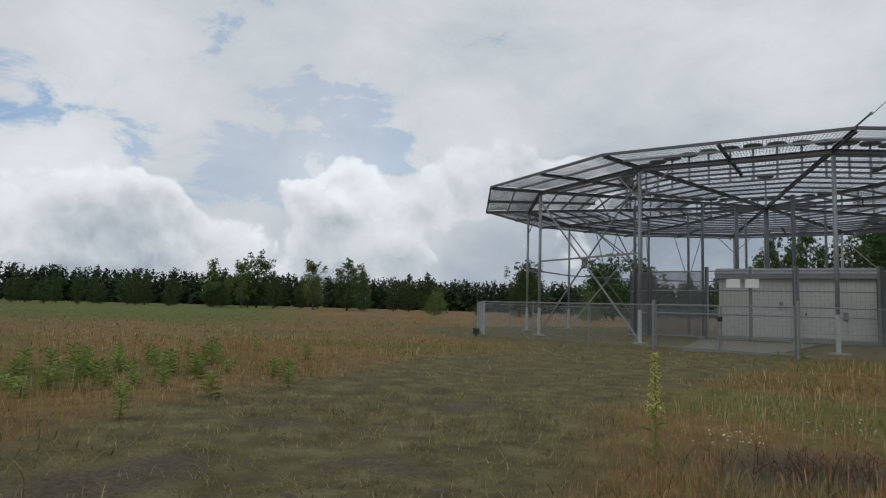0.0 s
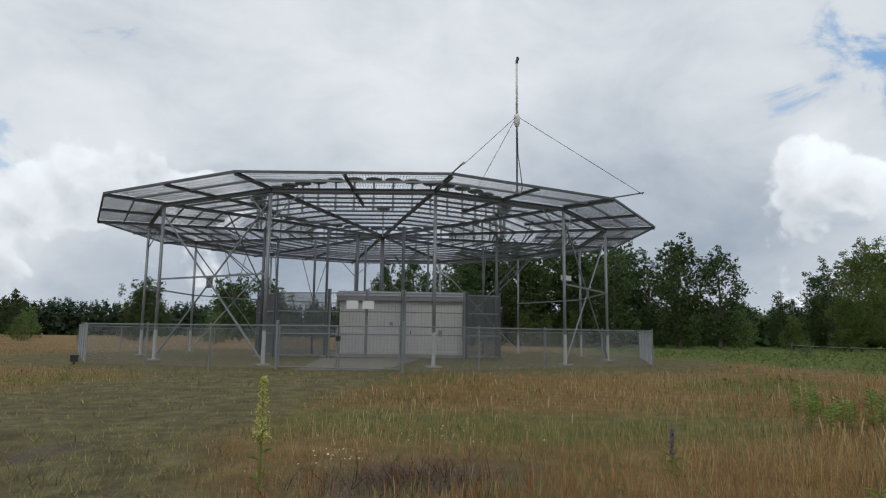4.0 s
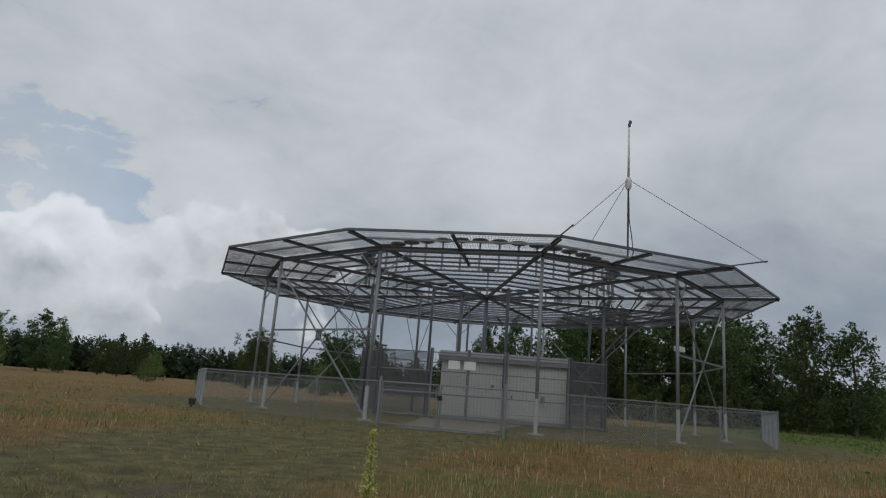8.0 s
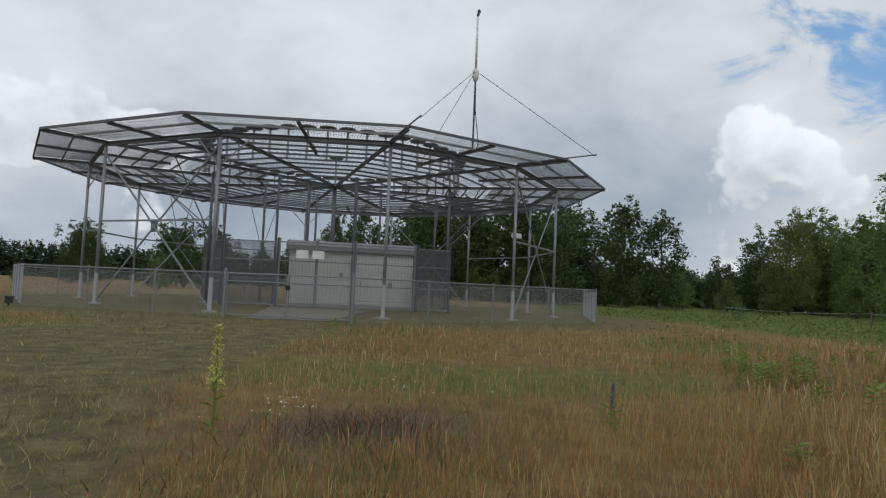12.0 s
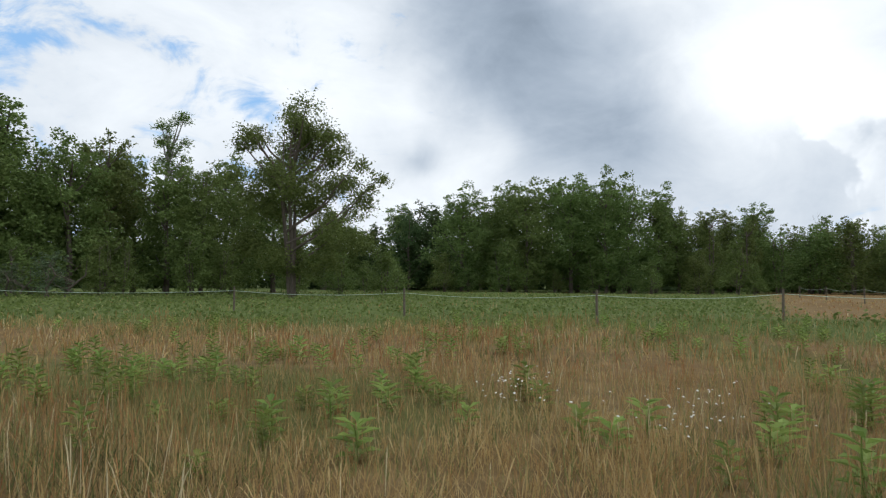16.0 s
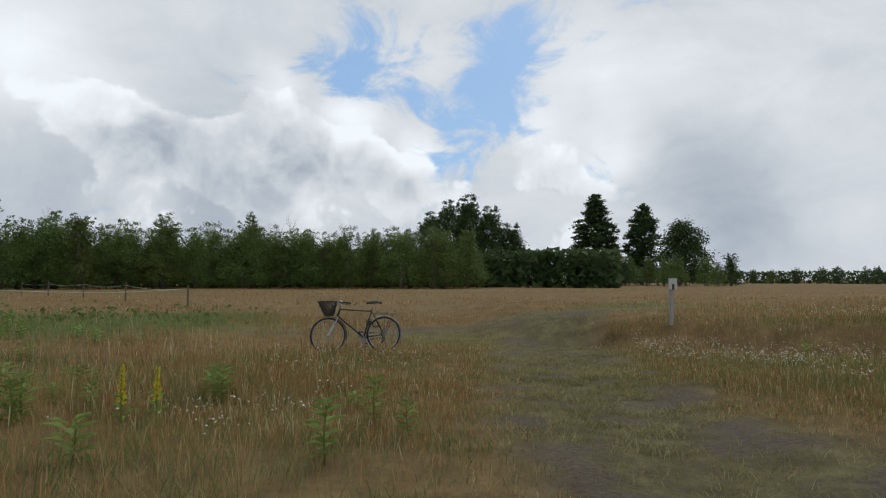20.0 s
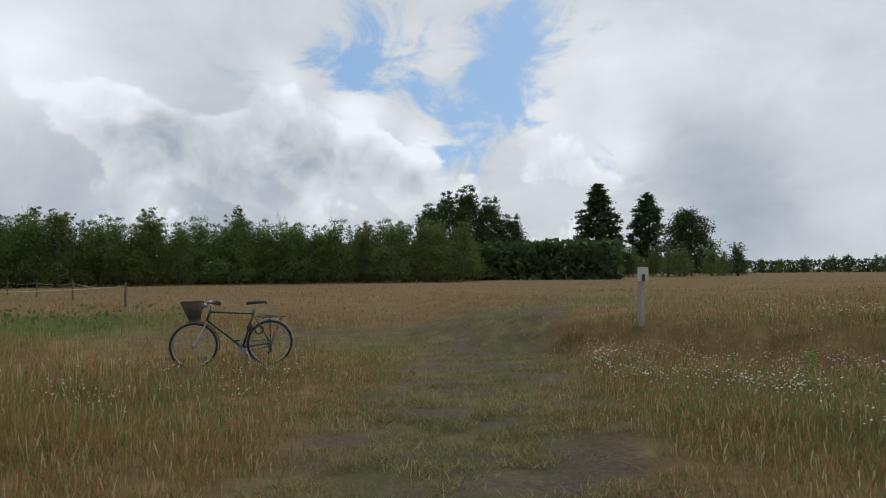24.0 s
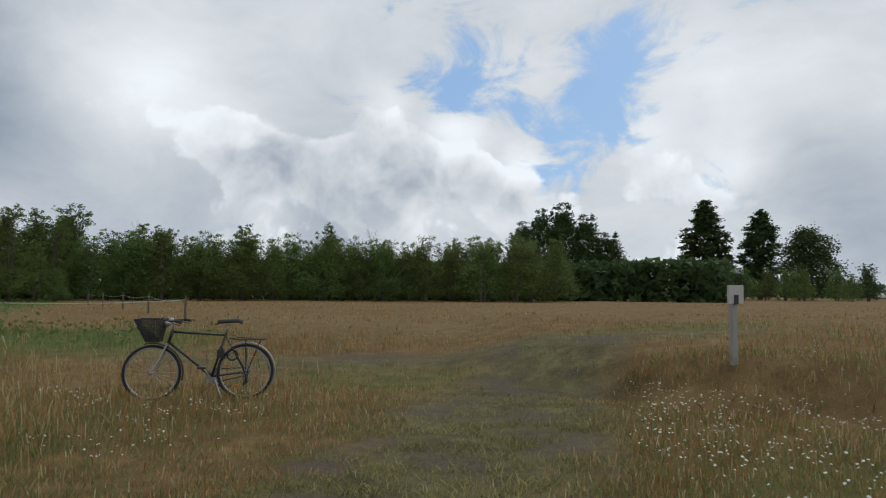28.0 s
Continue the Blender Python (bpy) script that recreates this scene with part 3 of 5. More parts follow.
platform = thing("antenna_platform", HUB, "twelve-sided galvanised steel counterpoise platform on slender posts", "antenna platform")
for k in range(SIDES):
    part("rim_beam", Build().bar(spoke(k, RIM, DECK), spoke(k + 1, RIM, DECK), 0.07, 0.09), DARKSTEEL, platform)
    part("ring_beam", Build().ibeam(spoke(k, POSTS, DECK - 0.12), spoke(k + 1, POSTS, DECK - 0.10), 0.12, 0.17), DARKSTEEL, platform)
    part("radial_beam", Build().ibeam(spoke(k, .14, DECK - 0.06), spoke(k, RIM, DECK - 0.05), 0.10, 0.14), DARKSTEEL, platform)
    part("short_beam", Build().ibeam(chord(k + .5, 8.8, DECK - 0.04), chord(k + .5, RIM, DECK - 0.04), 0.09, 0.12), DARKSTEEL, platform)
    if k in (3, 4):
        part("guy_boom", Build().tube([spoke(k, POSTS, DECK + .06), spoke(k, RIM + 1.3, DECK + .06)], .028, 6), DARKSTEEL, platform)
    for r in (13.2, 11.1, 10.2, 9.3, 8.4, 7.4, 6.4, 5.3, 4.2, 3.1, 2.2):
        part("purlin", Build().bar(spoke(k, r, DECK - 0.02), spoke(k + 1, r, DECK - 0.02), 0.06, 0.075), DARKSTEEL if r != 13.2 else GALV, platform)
    for lo, hi, gap in ((POSTS, RIM, 0.115), (8.8, POSTS, 0.15), (3.8, 8.8, 0.24)):
        w = Build()
        n = int(2 * hi * math.sin(math.pi / 12) / gap)
        for j in range(1, n):
            f = j / n
            w.bar(spoke(k, lo, DECK + .05).lerp(spoke(k + 1, lo, DECK + .05), f), spoke(k, hi, DECK + .05).lerp(spoke(k + 1, hi, DECK + .05), f), 0.0125)
        for j in range(1, int((hi - lo) / 0.3)):
            r = lo + j * 0.3
            w.bar(spoke(k, r, DECK + .05), spoke(k + 1, r, DECK + .05), 0.007)
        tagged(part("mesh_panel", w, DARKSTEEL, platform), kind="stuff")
    post = part("post", Build().tube([spoke(k, POSTS, 0), spoke(k, POSTS, DECK - 0.24)], 0.068, 10), GALV, platform, "", True)
    sleeve = Build().tube([spoke(k, POSTS, 0.02), spoke(k, POSTS, 1.25)], 0.074, 10)
    part("base_sleeve", sleeve, FOOTPAINT, post, "pale painted foot of the post")
    part("base_plate", Build().box((-.22, -.22, 0.0), (.22, .22, 0.06), Matrix.Translation(spoke(k, POSTS))), CONCRETE, post)
    knee = Build()
    for d in (-1, 1):
        knee.bar(spoke(k, POSTS, DECK - 1.3), chord(k + d * .18 if d > 0 else k - .18, POSTS, DECK - 0.22), 0.04, 0.04)
    if k in (0, 2, 4, 7, 9):
        part("knee_brace", knee, GALV, platform)
for k in (1, 10, 7, 4):
    a, b = spoke(k, POSTS), spoke(k + 1, POSTS)
    up = Vector((0, 0, DECK - 0.5))
    br = Build().bar(a + up, b + Vector((0, 0, .1)), 0.055, 0.055).bar(b + up, a + Vector((0, 0, .1)), 0.05, 0.05)
    part("cross_brace", br, GALV, platform)
    m = (a + b) / 2 + Vector((0, 0, DECK / 2 - 0.2))
    s = (b - a).normalized()
    part("gusset_plate", Build().bar(m - s * 0.17, m + s * 0.17, 0.03, 0.42), DARKSTEEL, platform)
for k in (1, 4, 5, 6, 8, 9, 10, 11):
    part("tie_rail", Build().bar(spoke(k, POSTS, 3.35), spoke(k + 1, POSTS, 3.35), 0.06, 0.07), GALV, platform)
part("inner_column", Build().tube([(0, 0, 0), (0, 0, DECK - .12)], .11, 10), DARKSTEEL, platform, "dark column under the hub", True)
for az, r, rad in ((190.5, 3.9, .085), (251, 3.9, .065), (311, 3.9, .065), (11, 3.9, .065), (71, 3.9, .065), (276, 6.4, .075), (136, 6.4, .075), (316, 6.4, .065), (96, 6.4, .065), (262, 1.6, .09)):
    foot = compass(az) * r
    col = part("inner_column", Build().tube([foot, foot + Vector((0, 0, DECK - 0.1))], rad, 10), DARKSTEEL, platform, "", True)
    part("base_plate", Build().box((-.22, -.22, 0), (.22, .22, .07), Matrix.Translation(foot)), CONCRETE, col)
    if r > 5:
        for turn in (-24, 24):
            part("stay_rod", Build().bar(foot + Vector((0, 0, 3.4)), compass(az + turn) * 9.6 + Vector((0, 0, DECK - .1)), 0.04), DARKSTEEL, platform)
for k in (8, 9, 10):
    for f in (.35, .65):
        part("stay_rod", Build().bar(spoke(k, POSTS, 3.35).lerp(spoke(k + 1, POSTS, 3.35), .5), chord(k + f, POSTS, DECK - .2), 0.035), DARKSTEEL, platform)

# ring of loop antennas on the deck
RING = 48
stand = Build().tube([(0, 0, 0), (0, 0, 1.28)], 0.05, 8).box((-.12, -.12, 0), (.12, .12, .03)).mesh("pedestal", GALV)
disc = Build().lathe([(0, 1.50), (.34, 1.49), (.385, 1.46), (.385, 1.42), (.34, 1.39), (.05, 1.38), (.04, 1.24)], n=18).mesh("radome_disc", worn("radome", (0.11, 0.12, 0.10), (0.06, 0.065, 0.06), 0.6, 0, 3, 40), True)
loop = thing("loop_antenna", HUB + Vector((0, 6.75, DECK + .07)), "grey disc-shaped loop antenna on a short pedestal", "antenna", "ring of loop antennas")
part("pedestal", stand, None, loop)
part("radome_disc", disc, None, loop)
for k in range(1, RING):
    a = 2 * math.pi * k / RING
    copy_thing(loop, pose(HUB.x + 6.75 * math.sin(a), HUB.y + 6.75 * math.cos(a), DECK + .07))
centre = thing("centre_antenna", HUB + Vector((0, 0, DECK + .07)), "grey centre antenna drum on the steel deck", "antenna")
part("pedestal", stand, None, centre)
part("radome_disc", Build().lathe([(0, 1.50), (.34, 1.49), (.385, 1.46), (.385, 1.42), (.34, 1.39), (.05, 1.38), (.04, 1.24)], n=20), GALV, centre, "", True)

# guyed mast
MAST = HUB + chord(3.5, 12.95)
mast = thing("guyed_mast", MAST + Vector((0, 0, DECK)), "thin guyed whip antenna mast on the platform rim", "mast")
part("lower_tube", Build().tube([(0, 0, 0), (0, 0, 2.75)], 0.035, 8), BLACKPLASTIC, mast)
part("junction_can", Build().lathe([(0, 2.70), (.06, 2.72), (.075, 2.76), (.12, 2.84), (.125, 3.12), (.10, 3.20), (0, 3.22)], n=14), WHITEPAINT, mast, "pale grey cylindrical can", True)
part("whip", Build().tube([(0, 0, 3.2), (0, 0, 5.35)], [0.045, 0.04], 8), WHITEPAINT, mast, "white fibreglass tube", True)
part("tip", Build().tube([(0, 0, 5.33), (0.02, 0, 5.45), (0.05, 0, 5.62)], [0.05, 0.06, 0.03], 8).box((.0, -.03, 5.5), (.11, .03, 5.6)), BLACKPLASTIC, mast)
part("cable", Build().tube([(0.03, 0, 2.5), (.05, 0, 1.6), (.22, .05, .9), (.30, .05, .3), (.2, .05, 0.02)], 0.018, 6), BLACKPLASTIC, mast)
for end in (spoke(3, RIM + 1.25, DECK), spoke(4, RIM + 1.25, DECK), chord(3.5, 9.0, DECK)):
    part("guy_wire", Build().tube([(0, 0, 3.15), HUB + end - MAST - Vector((0, 0, DECK))], 0.011, 5), BLACKPLASTIC, mast)

# ---------------------------------------------------------------- shelter and its screen
SHELTER = compass(28.0) * 34.02


def shelter():
    """Local x runs along the front, y towards the back; the front faces the camera."""
    L, W, H = 6.3, 1.84, 3.0
    ob = thing("equipment_shelter", SHELTER, "off-white panelled equipment shelter with a low grey roof", "shelter", "", -28.0)
    part("plinth", Build().box((-L / 2 - .1, -W / 2 - .1, 0), (L / 2 + .1, W / 2 + .1, .18)), CONCRETE, ob)
    part("body", Build().box((-L / 2, -W / 2, .18), (L / 2, W / 2, H)), PANEL, ob)
    for i in range(6):
        x = -L / 2 + .05 + i * (L - .1) / 6
        part("wall_panel", Build().box((x + .02, -W / 2 - .03, .25), (x + (L - .1) / 6 - .02, -W / 2, H - .35)), PANEL, ob)
    part("fascia", Build().box((-L / 2 - .15, -W / 2 - .22, H - .12), (L / 2 + .15, W / 2 + .22, H + .10)), ROOFGREY, ob)
    b = Build()
    a, w = L / 2 + .2, W / 2 + .25
    b.add([(-a, -w, H + .10), (a, -w, H + .10), (a, 0, H + .42), (-a, 0, H + .42), (-a, w, H + .10), (a, w, H + .10)],
          [(0, 1, 2, 3), (3, 2, 5, 4), (0, 3, 4), (1, 5, 2), (0, 4, 5, 1)])
    roof = part("roof", b, ROOFGREY, ob, "grey ribbed sheet roof")
    for i in range(28):
        x = -a + .1 + i * (2 * a - .2) / 27
        part("rib", Build().bar((x, -w, H + .115), (x, 0, H + .435), .04, .03), ROOFGREY, roof)
    door = part("door", Build().box((.35, -W / 2 - .06, .22), (1.45, -W / 2 - .03, 2.35)), PANEL, ob)
    part("door_handle", Build().box((.45, -W / 2 - .11, 1.2), (.50, -W / 2 - .06, 1.35)), BLACKPLASTIC, door)
    part("junction_box", Build().box((-.6, -W / 2 - .14, 1.55), (-.42, -W / 2 - .03, 1.8)), GALV, ob)
    part("junction_box", Build().box((1.9, -W / 2 - .14, 1.1), (2.1, -W / 2 - .03, 1.4)), GALV, ob)
    return ob


shelter()


def screen(a0, d0, a1, d1, slatted, label):
    """A tall screen panel between two posts, given by bearing and distance from the origin."""
    p, q = compass(a0) * d0, compass(a1) * d1
    ob = thing("screen_panel", p, label, "fence panel", "tall screen round the shelter")
    q = q - p
    p = Vector((0, 0, 0))
    up = lambda v, z: v + Vector((0, 0, z))
    for e in (p, q):
        part("post", Build().bar(up(e, 0), up(e, 3.35), .09, .09), GALV if not slatted else DARKSTEEL, ob)
    for z in (.12, 1.15, 2.25, 3.15):
        part("rail", Build().bar(up(p, z), up(q, z), .05, .05), GALV, ob)
    n = max(4, int(q.length / (.05 if slatted else .16)))
    if slatted:
        slat = Build().bar((0, 0, .12), (0, 0, 3.15), .028, .012).mesh("slat", SCREEN)
        for i in range(1, n):
            part("slat", slat, None, ob).location = p.lerp(q, i / n)
    else:
        b = Build()
        for i in range(1, n):
            e = p.lerp(q, i / n)
            b.bar(up(e, .12), up(e, 3.15), .008, .008)
        for i in range(1, 20):
            b.bar(up(p, .12 + i * .16), up(q, .12 + i * .16), .006)
        tagged(part("wire_infill", b, WIRE, ob), kind="stuff")
    return ob


screen(15.6, 35.5, 17.0, 33.2, True, "grey slatted steel screen panel standing edge-on")
screen(17.2, 32.6, 21.6, 31.9, True, "dark slatted steel screen panel beside the shelter")
screen(21.7, 31.9, 24.9, 31.6, False, "wire gate panel in front of the shelter, with signs")
screen(24.95, 31.6, 28.1, 31.5, False, "wire gate panel in front of the shelter")
screen(28.3, 31.5, 33.6, 32.0, False, "wire panel in front of the shelter wall")
screen(33.8, 32.0, 36.7, 32.8, True, "dark slatted steel screen panel beside the shelter")
for a in (23.65, 25.05):
    at = compass(a) * 31.38 + Vector((0, 0, 2.58))
    sg = thing("warning_sign", at, "white rectangular notice sign wired to the screen", "sign", "notice signs", -a)
    part("plate", Build().box((-.28, -.012, -.20), (.28, .012, .20)), SIGNWHITE, sg)
    for x in (-.2, .2):
        part("bolt", Build().box((x - .015, -.02, .15), (x + .015, -.012, .18)), GALV, sg)


# ---------------------------------------------------------------- low chain-link fence
FENCE_R, FENCE_H = 15.35, 1.42


def corner(k):
    a = radians(203.5 - 45 * k)
    r = FENCE_R - (.45 if k in (1, 2) else 0)
    return HUB + Vector((r * math.sin(a), r * math.cos(a), 0))


def chainlink(b, p, q, h, pitch):
    """Crossing diagonal wires between two upright ends."""
    d = q - p
    n = max(2, int(d.length / pitch))
    m = max(2, round(h / pitch))
    for i in range(-m, n):
        for s in (0, 1):
            i0, i1 = max(i, 0), min(i + m, n)
            if i1 <= i0:
                continue
            z0, z1 = (i0 - i) * h / m, (i1 - i) * h / m
            if s:
                z0, z1 = h - z0, h - z1
            b.bar(p + d * (i0 / n) + Vector((0, 0, z0 + .04)), p + d * (i1 / n) + Vector((0, 0, z1 + .04)), .0030)


fpost = Build().tube([(0, 0, -.1), (0, 0, FENCE_H + .04)], .027, 8).lathe([(.034, FENCE_H + .02), (.036, FENCE_H + .06), (0, FENCE_H + .08)], n=8).mesh("post", GALV)
for k in range(8):
    p, q = corner(k), corner(k + 1)
    if k == 7:
        p, q = corner(8), corner(7)
        p = p + (q - p).normalized() * 4.3
    n = max(2, round((q - p).length / 2.9))
    run = thing("chain_link_fence", p, "low galvanised chain-link fence round the platform", "fence", "sides of the low fence")
    d = q - p
    for i in range(n):
        ob = part("post", fpost, None, run)
        ob.location = d * (i / n)
        w = Build()
        chainlink(w, d * (i / n), d * ((i + 1) / n), FENCE_H, .085)
        tagged(part("chain_link_panel", w, CHAIN, run), kind="stuff")
    part("top_rail", Build().tube([Vector((0, 0, FENCE_H)), d + Vector((0, 0, FENCE_H))], .02, 6), GALV, run)
    part("tension_wire", Build().tube([Vector((0, 0, .7)), d + Vector((0, 0, .7))], .006, 5), GALV, run)

G0 = corner(0)
GDIR = (corner(7) - G0).normalized()
for i in range(2):
    at = G0 + GDIR * (.10 + 2.1 * i)
    gate = thing("gate_leaf", at, "galvanised tube gate leaf filled with wire mesh", "gate", "double gate")
    o, e = Vector((0, 0, .1)), GDIR * 2.02
    fr = Build()
    for z in (.1, FENCE_H * .82, FENCE_H):
        fr.tube([Vector((0, 0, z)), e + Vector((0, 0, z))], .022, 6)
    for v in (Vector((0, 0, 0)), e):
        fr.tube([v + o, v + Vector((0, 0, FENCE_H))], .025, 6)
    part("gate_frame", fr, GALV, gate)
    w = Build()
    chainlink(w, o * 0, e, FENCE_H, .10)
    tagged(part("mesh_infill", w, CHAIN, gate), kind="stuff")
    part("latch", Build().box((-.03, -.03, .95), (.03, .03, 1.1), Matrix.Translation(e * (1 - i) + GDIR * .0)), BLACKPLASTIC, gate)
for s in (0.0, 4.3):
    gp = thing("gate_post", G0 + GDIR * s, "galvanised steel gate post with a domed cap", "post", "gate posts")
    part("tube", Build().tube([(0, 0, 0), (0, 0, FENCE_H + .12)], .05, 10), GALV, gp)
    part("cap", Build().lathe([(.055, FENCE_H + .10), (.05, FENCE_H + .15), (0, FENCE_H + .17)], n=10), GALV, gp)


# gravel path from the gate to the shelter, a lamp box on a post, a cable box by the fence
ga, gb = G0 + GDIR * 2.1, compass(25.5) * 31.0
gs = (gb - ga).normalized().cross(Vector((0, 0, 1))) * 1.3
path = Build().add([v + Vector((0, 0, z)) for z in (-.1, .035) for v in (ga - gs, ga + gs, gb + gs * 1.8, gb - gs * 1.8)], [(4, 5, 6, 7), (0, 1, 5, 4), (1, 2, 6, 5), (2, 3, 7, 6), (3, 0, 4, 7)])
tagged(new("path", path.mesh("path", PATHSOIL)), "trodden grey gravel path from the gate to the shelter", "path", "", "structure")
lampbox = thing("lamp_box", HUB + spoke(4, POSTS - .1, 3.62), "pale weatherproof lamp box fixed to a platform post", "lamp", "", 20)
part("housing", Build().box((.06, -.1, -.1), (.62, .1, .1)).box((.0, -.03, -.03), (.06, .03, .03)), WHITEPAINT, lampbox)
part("lens", Build().box((.10, -.08, -.13), (.58, .08, -.1)), GALV, lampbox)
cbox = thing("cable_box", corner(7) + Vector((-.35, -.1, 0)), "small black cable box beside the fence corner", "box")
part("body", Build().box((-.12, -.1, .1), (.12, .1, .3)).box((-.03, -.03, 0), (.03, .03, .1)), BLACKPLASTIC, cbox)
part("lid", Build().box((-.14, -.12, .3), (.14, .12, .33)), BLACKPLASTIC, cbox)


# ---------------------------------------------------------------- marker posts and string fence
def marker(at, tall, turn, label, face=None):
    ob = thing("marker_post", at, label, "marker post", "marker posts", turn)
    part("post", Build().box((-.036, -.034, -.2), (.036, .034, tall - .10)), GREYPOST, ob)
    part("plate", Build().box((-.12, -.06, tall - .23), (.12, -.036, tall)), face or PLATE, ob)
    part("bracket", Build().box((-.035, -.075, tall - .24), (.025, -.06, tall - .12)), BLACKPLASTIC, ob)
    return ob


marker((-5.97, -13.46, float(height(-6.0, -13.5))), 1.21 - float(height(-6.0, -13.5)), 205, "grey concrete marker post with a pale square plate")
marker((11.33, 2.69, float(height(11.33, 2.69))), 1.20, -80, "grey concrete marker post with a small grey plate, in dry grass", SIGNGREY)

STRINGPOSTS = [(39.8, 23.0), (37.6, 13.7), (33.0, 2.3), (26.2, -6.6), (19.6, -10.6), (13.6, -13.6), (11.2, -19.0), (8.6, -28.1), (13.8, -34.7), (18.4, -40.1), (23.5, -46.1), (28.5, -52.0)]
stake = Build().tube([(0, 0, -.2), (.01, 0, .5), (.0, .01, .98)], [.045, .042, .036], 7).mesh("stake", FENCEWOOD)
sf = thing("string_fence", (0, 0, 0), "weathered wooden stakes joined by one pale green string", "fence")
last = None
for x, y in STRINGPOSTS:
    z = float(height(x, y))
    ob = part("stake", stake, None, sf)
    ob.location = (x, y, z)
    top = Vector((x, y, z + .82))
    if last:
        pts = [last.lerp(top, i / 6) - Vector((0, 0, .12 * (1 - (2 * i / 6 - 1) ** 2))) for i in range(7)]
        part("string", Build().tube(pts, .009, 4, False), STRING, sf)
    last = top


# ---------------------------------------------------------------- trees
rng = np.random.default_rng(7)


def leaf_mesh(name, centres, size, mat, flat=0.35, small=False):
    """One folded diamond leaf at each centre, or a plain three-cornered one far off."""
    n = len(centres)
    a = rng.normal(size=(n, 3))
    a[:, 2] *= flat + 0.4
    a /= np.linalg.norm(a, axis=1, keepdims=True)
    b = np.cross(a, rng.normal(size=(n, 3)))
    b /= np.linalg.norm(b, axis=1, keepdims=True) + 1e-9
    c = np.cross(a, b)
    s = size * rng.uniform(0.6, 1.35, (n, 1))
    if small:
        v = np.stack([centres - a * s, centres + b * s * .75, centres + a * s * .7 - b * s * .35], 1).reshape(-1, 3)
        return mesh_np(name, v, np.arange(n)[:, None] * 3 + [0, 1, 2], mat)
    v = np.stack([centres - a * s, centres + b * s * 0.55 + c * s * .18, centres + a * s, centres - b * s * 0.55 + c * s * .18], 1).reshape(-1, 3)
    k = np.arange(n)[:, None] * 4
    f = np.concatenate([k + [0, 1, 2], k + [0, 2, 3]], 0)
    return mesh_np(name, v, f, mat)


def crown_of(boughs, leaves, size, mat, base, droop=.0):
    """Leaves in flat sprays round each bough (x, y, z, radius), the sprays themselves uneven in size."""
    boughs = np.asarray(boughs, float)
    share = boughs[:, 3] ** 1.7 / np.sum(boughs[:, 3] ** 1.7)
    pts = []
    for (x, y, z, r), f in zip(boughs, share):
        n = max(12, int(leaves * f))
        k = max(5, int(7 + 6 * r))
        way = rng.normal(size=(k, 3))
        way /= np.linalg.norm(way, axis=1, keepdims=True)
        way[:, 2] = np.abs(way[:, 2]) * 1.1 - .35
        tip = way * r * rng.uniform(.35, 1.0, (k, 1))
        tip[:, 2] -= droop * r * rng.uniform(0, 1, k)
        which = rng.integers(0, k, n)
        wide = r * rng.uniform(.20, .46, k)[which]
        off = np.clip(rng.normal(size=(n, 3)), -1.5, 1.5) * wide[:, None] * np.array([.8, .8, .62])
        pts.append(tip[which] * rng.uniform(.55, 1.08, (n, 1)) + off + np.array([x, y, z]))
    pts = np.concatenate(pts)
    return leaf_mesh("crown", pts[pts[:, 2] > base], size, mat, .15, size > .09)


def trunk_of(boughs, tall, stems, bark, spread=.5, limbs=14, top=.86):
    """Forked stems, and a limb to the boughs."""
    b = Build()
    roots = [(rng.uniform(-spread, spread) * (stems > 1), rng.uniform(-spread, spread) * (stems > 1)) for _ in range(stems)]
    tr = (0.018 * tall + 0.05) / (1 if stems == 1 else 1.35)
    for x, y in roots:
        b.tube([(x, y, -.2), (x * 1.5 + rng.uniform(-.1, .1), y * 1.5, tall * .22), (x * 2.6 + rng.uniform(-.3, .3), y * 2.6 + rng.uniform(-.3, .3), tall * .5), (x * 3, y * 3, tall * top)],
               [tr, tr * .8, tr * .5, tr * .10], 6)
    for x, y, z, r in boughs[:limbs]:
        h = max(tall * .12, z - 0.6 * math.hypot(x, y) - .5)
        rx, ry = roots[int(rng.integers(len(roots)))]
        st, e = Vector((rx * 2, ry * 2, min(h, tall * .8))), Vector((x, y, z + .4 * r))
        m = st.lerp(e, .5) + Vector((0, 0, -.08 * (e - st).length))
        b.tube([st, m, e], [.0075 * tall, .005 * tall, .0015 * tall], 4, False)
    return b.mesh("trunk", bark)


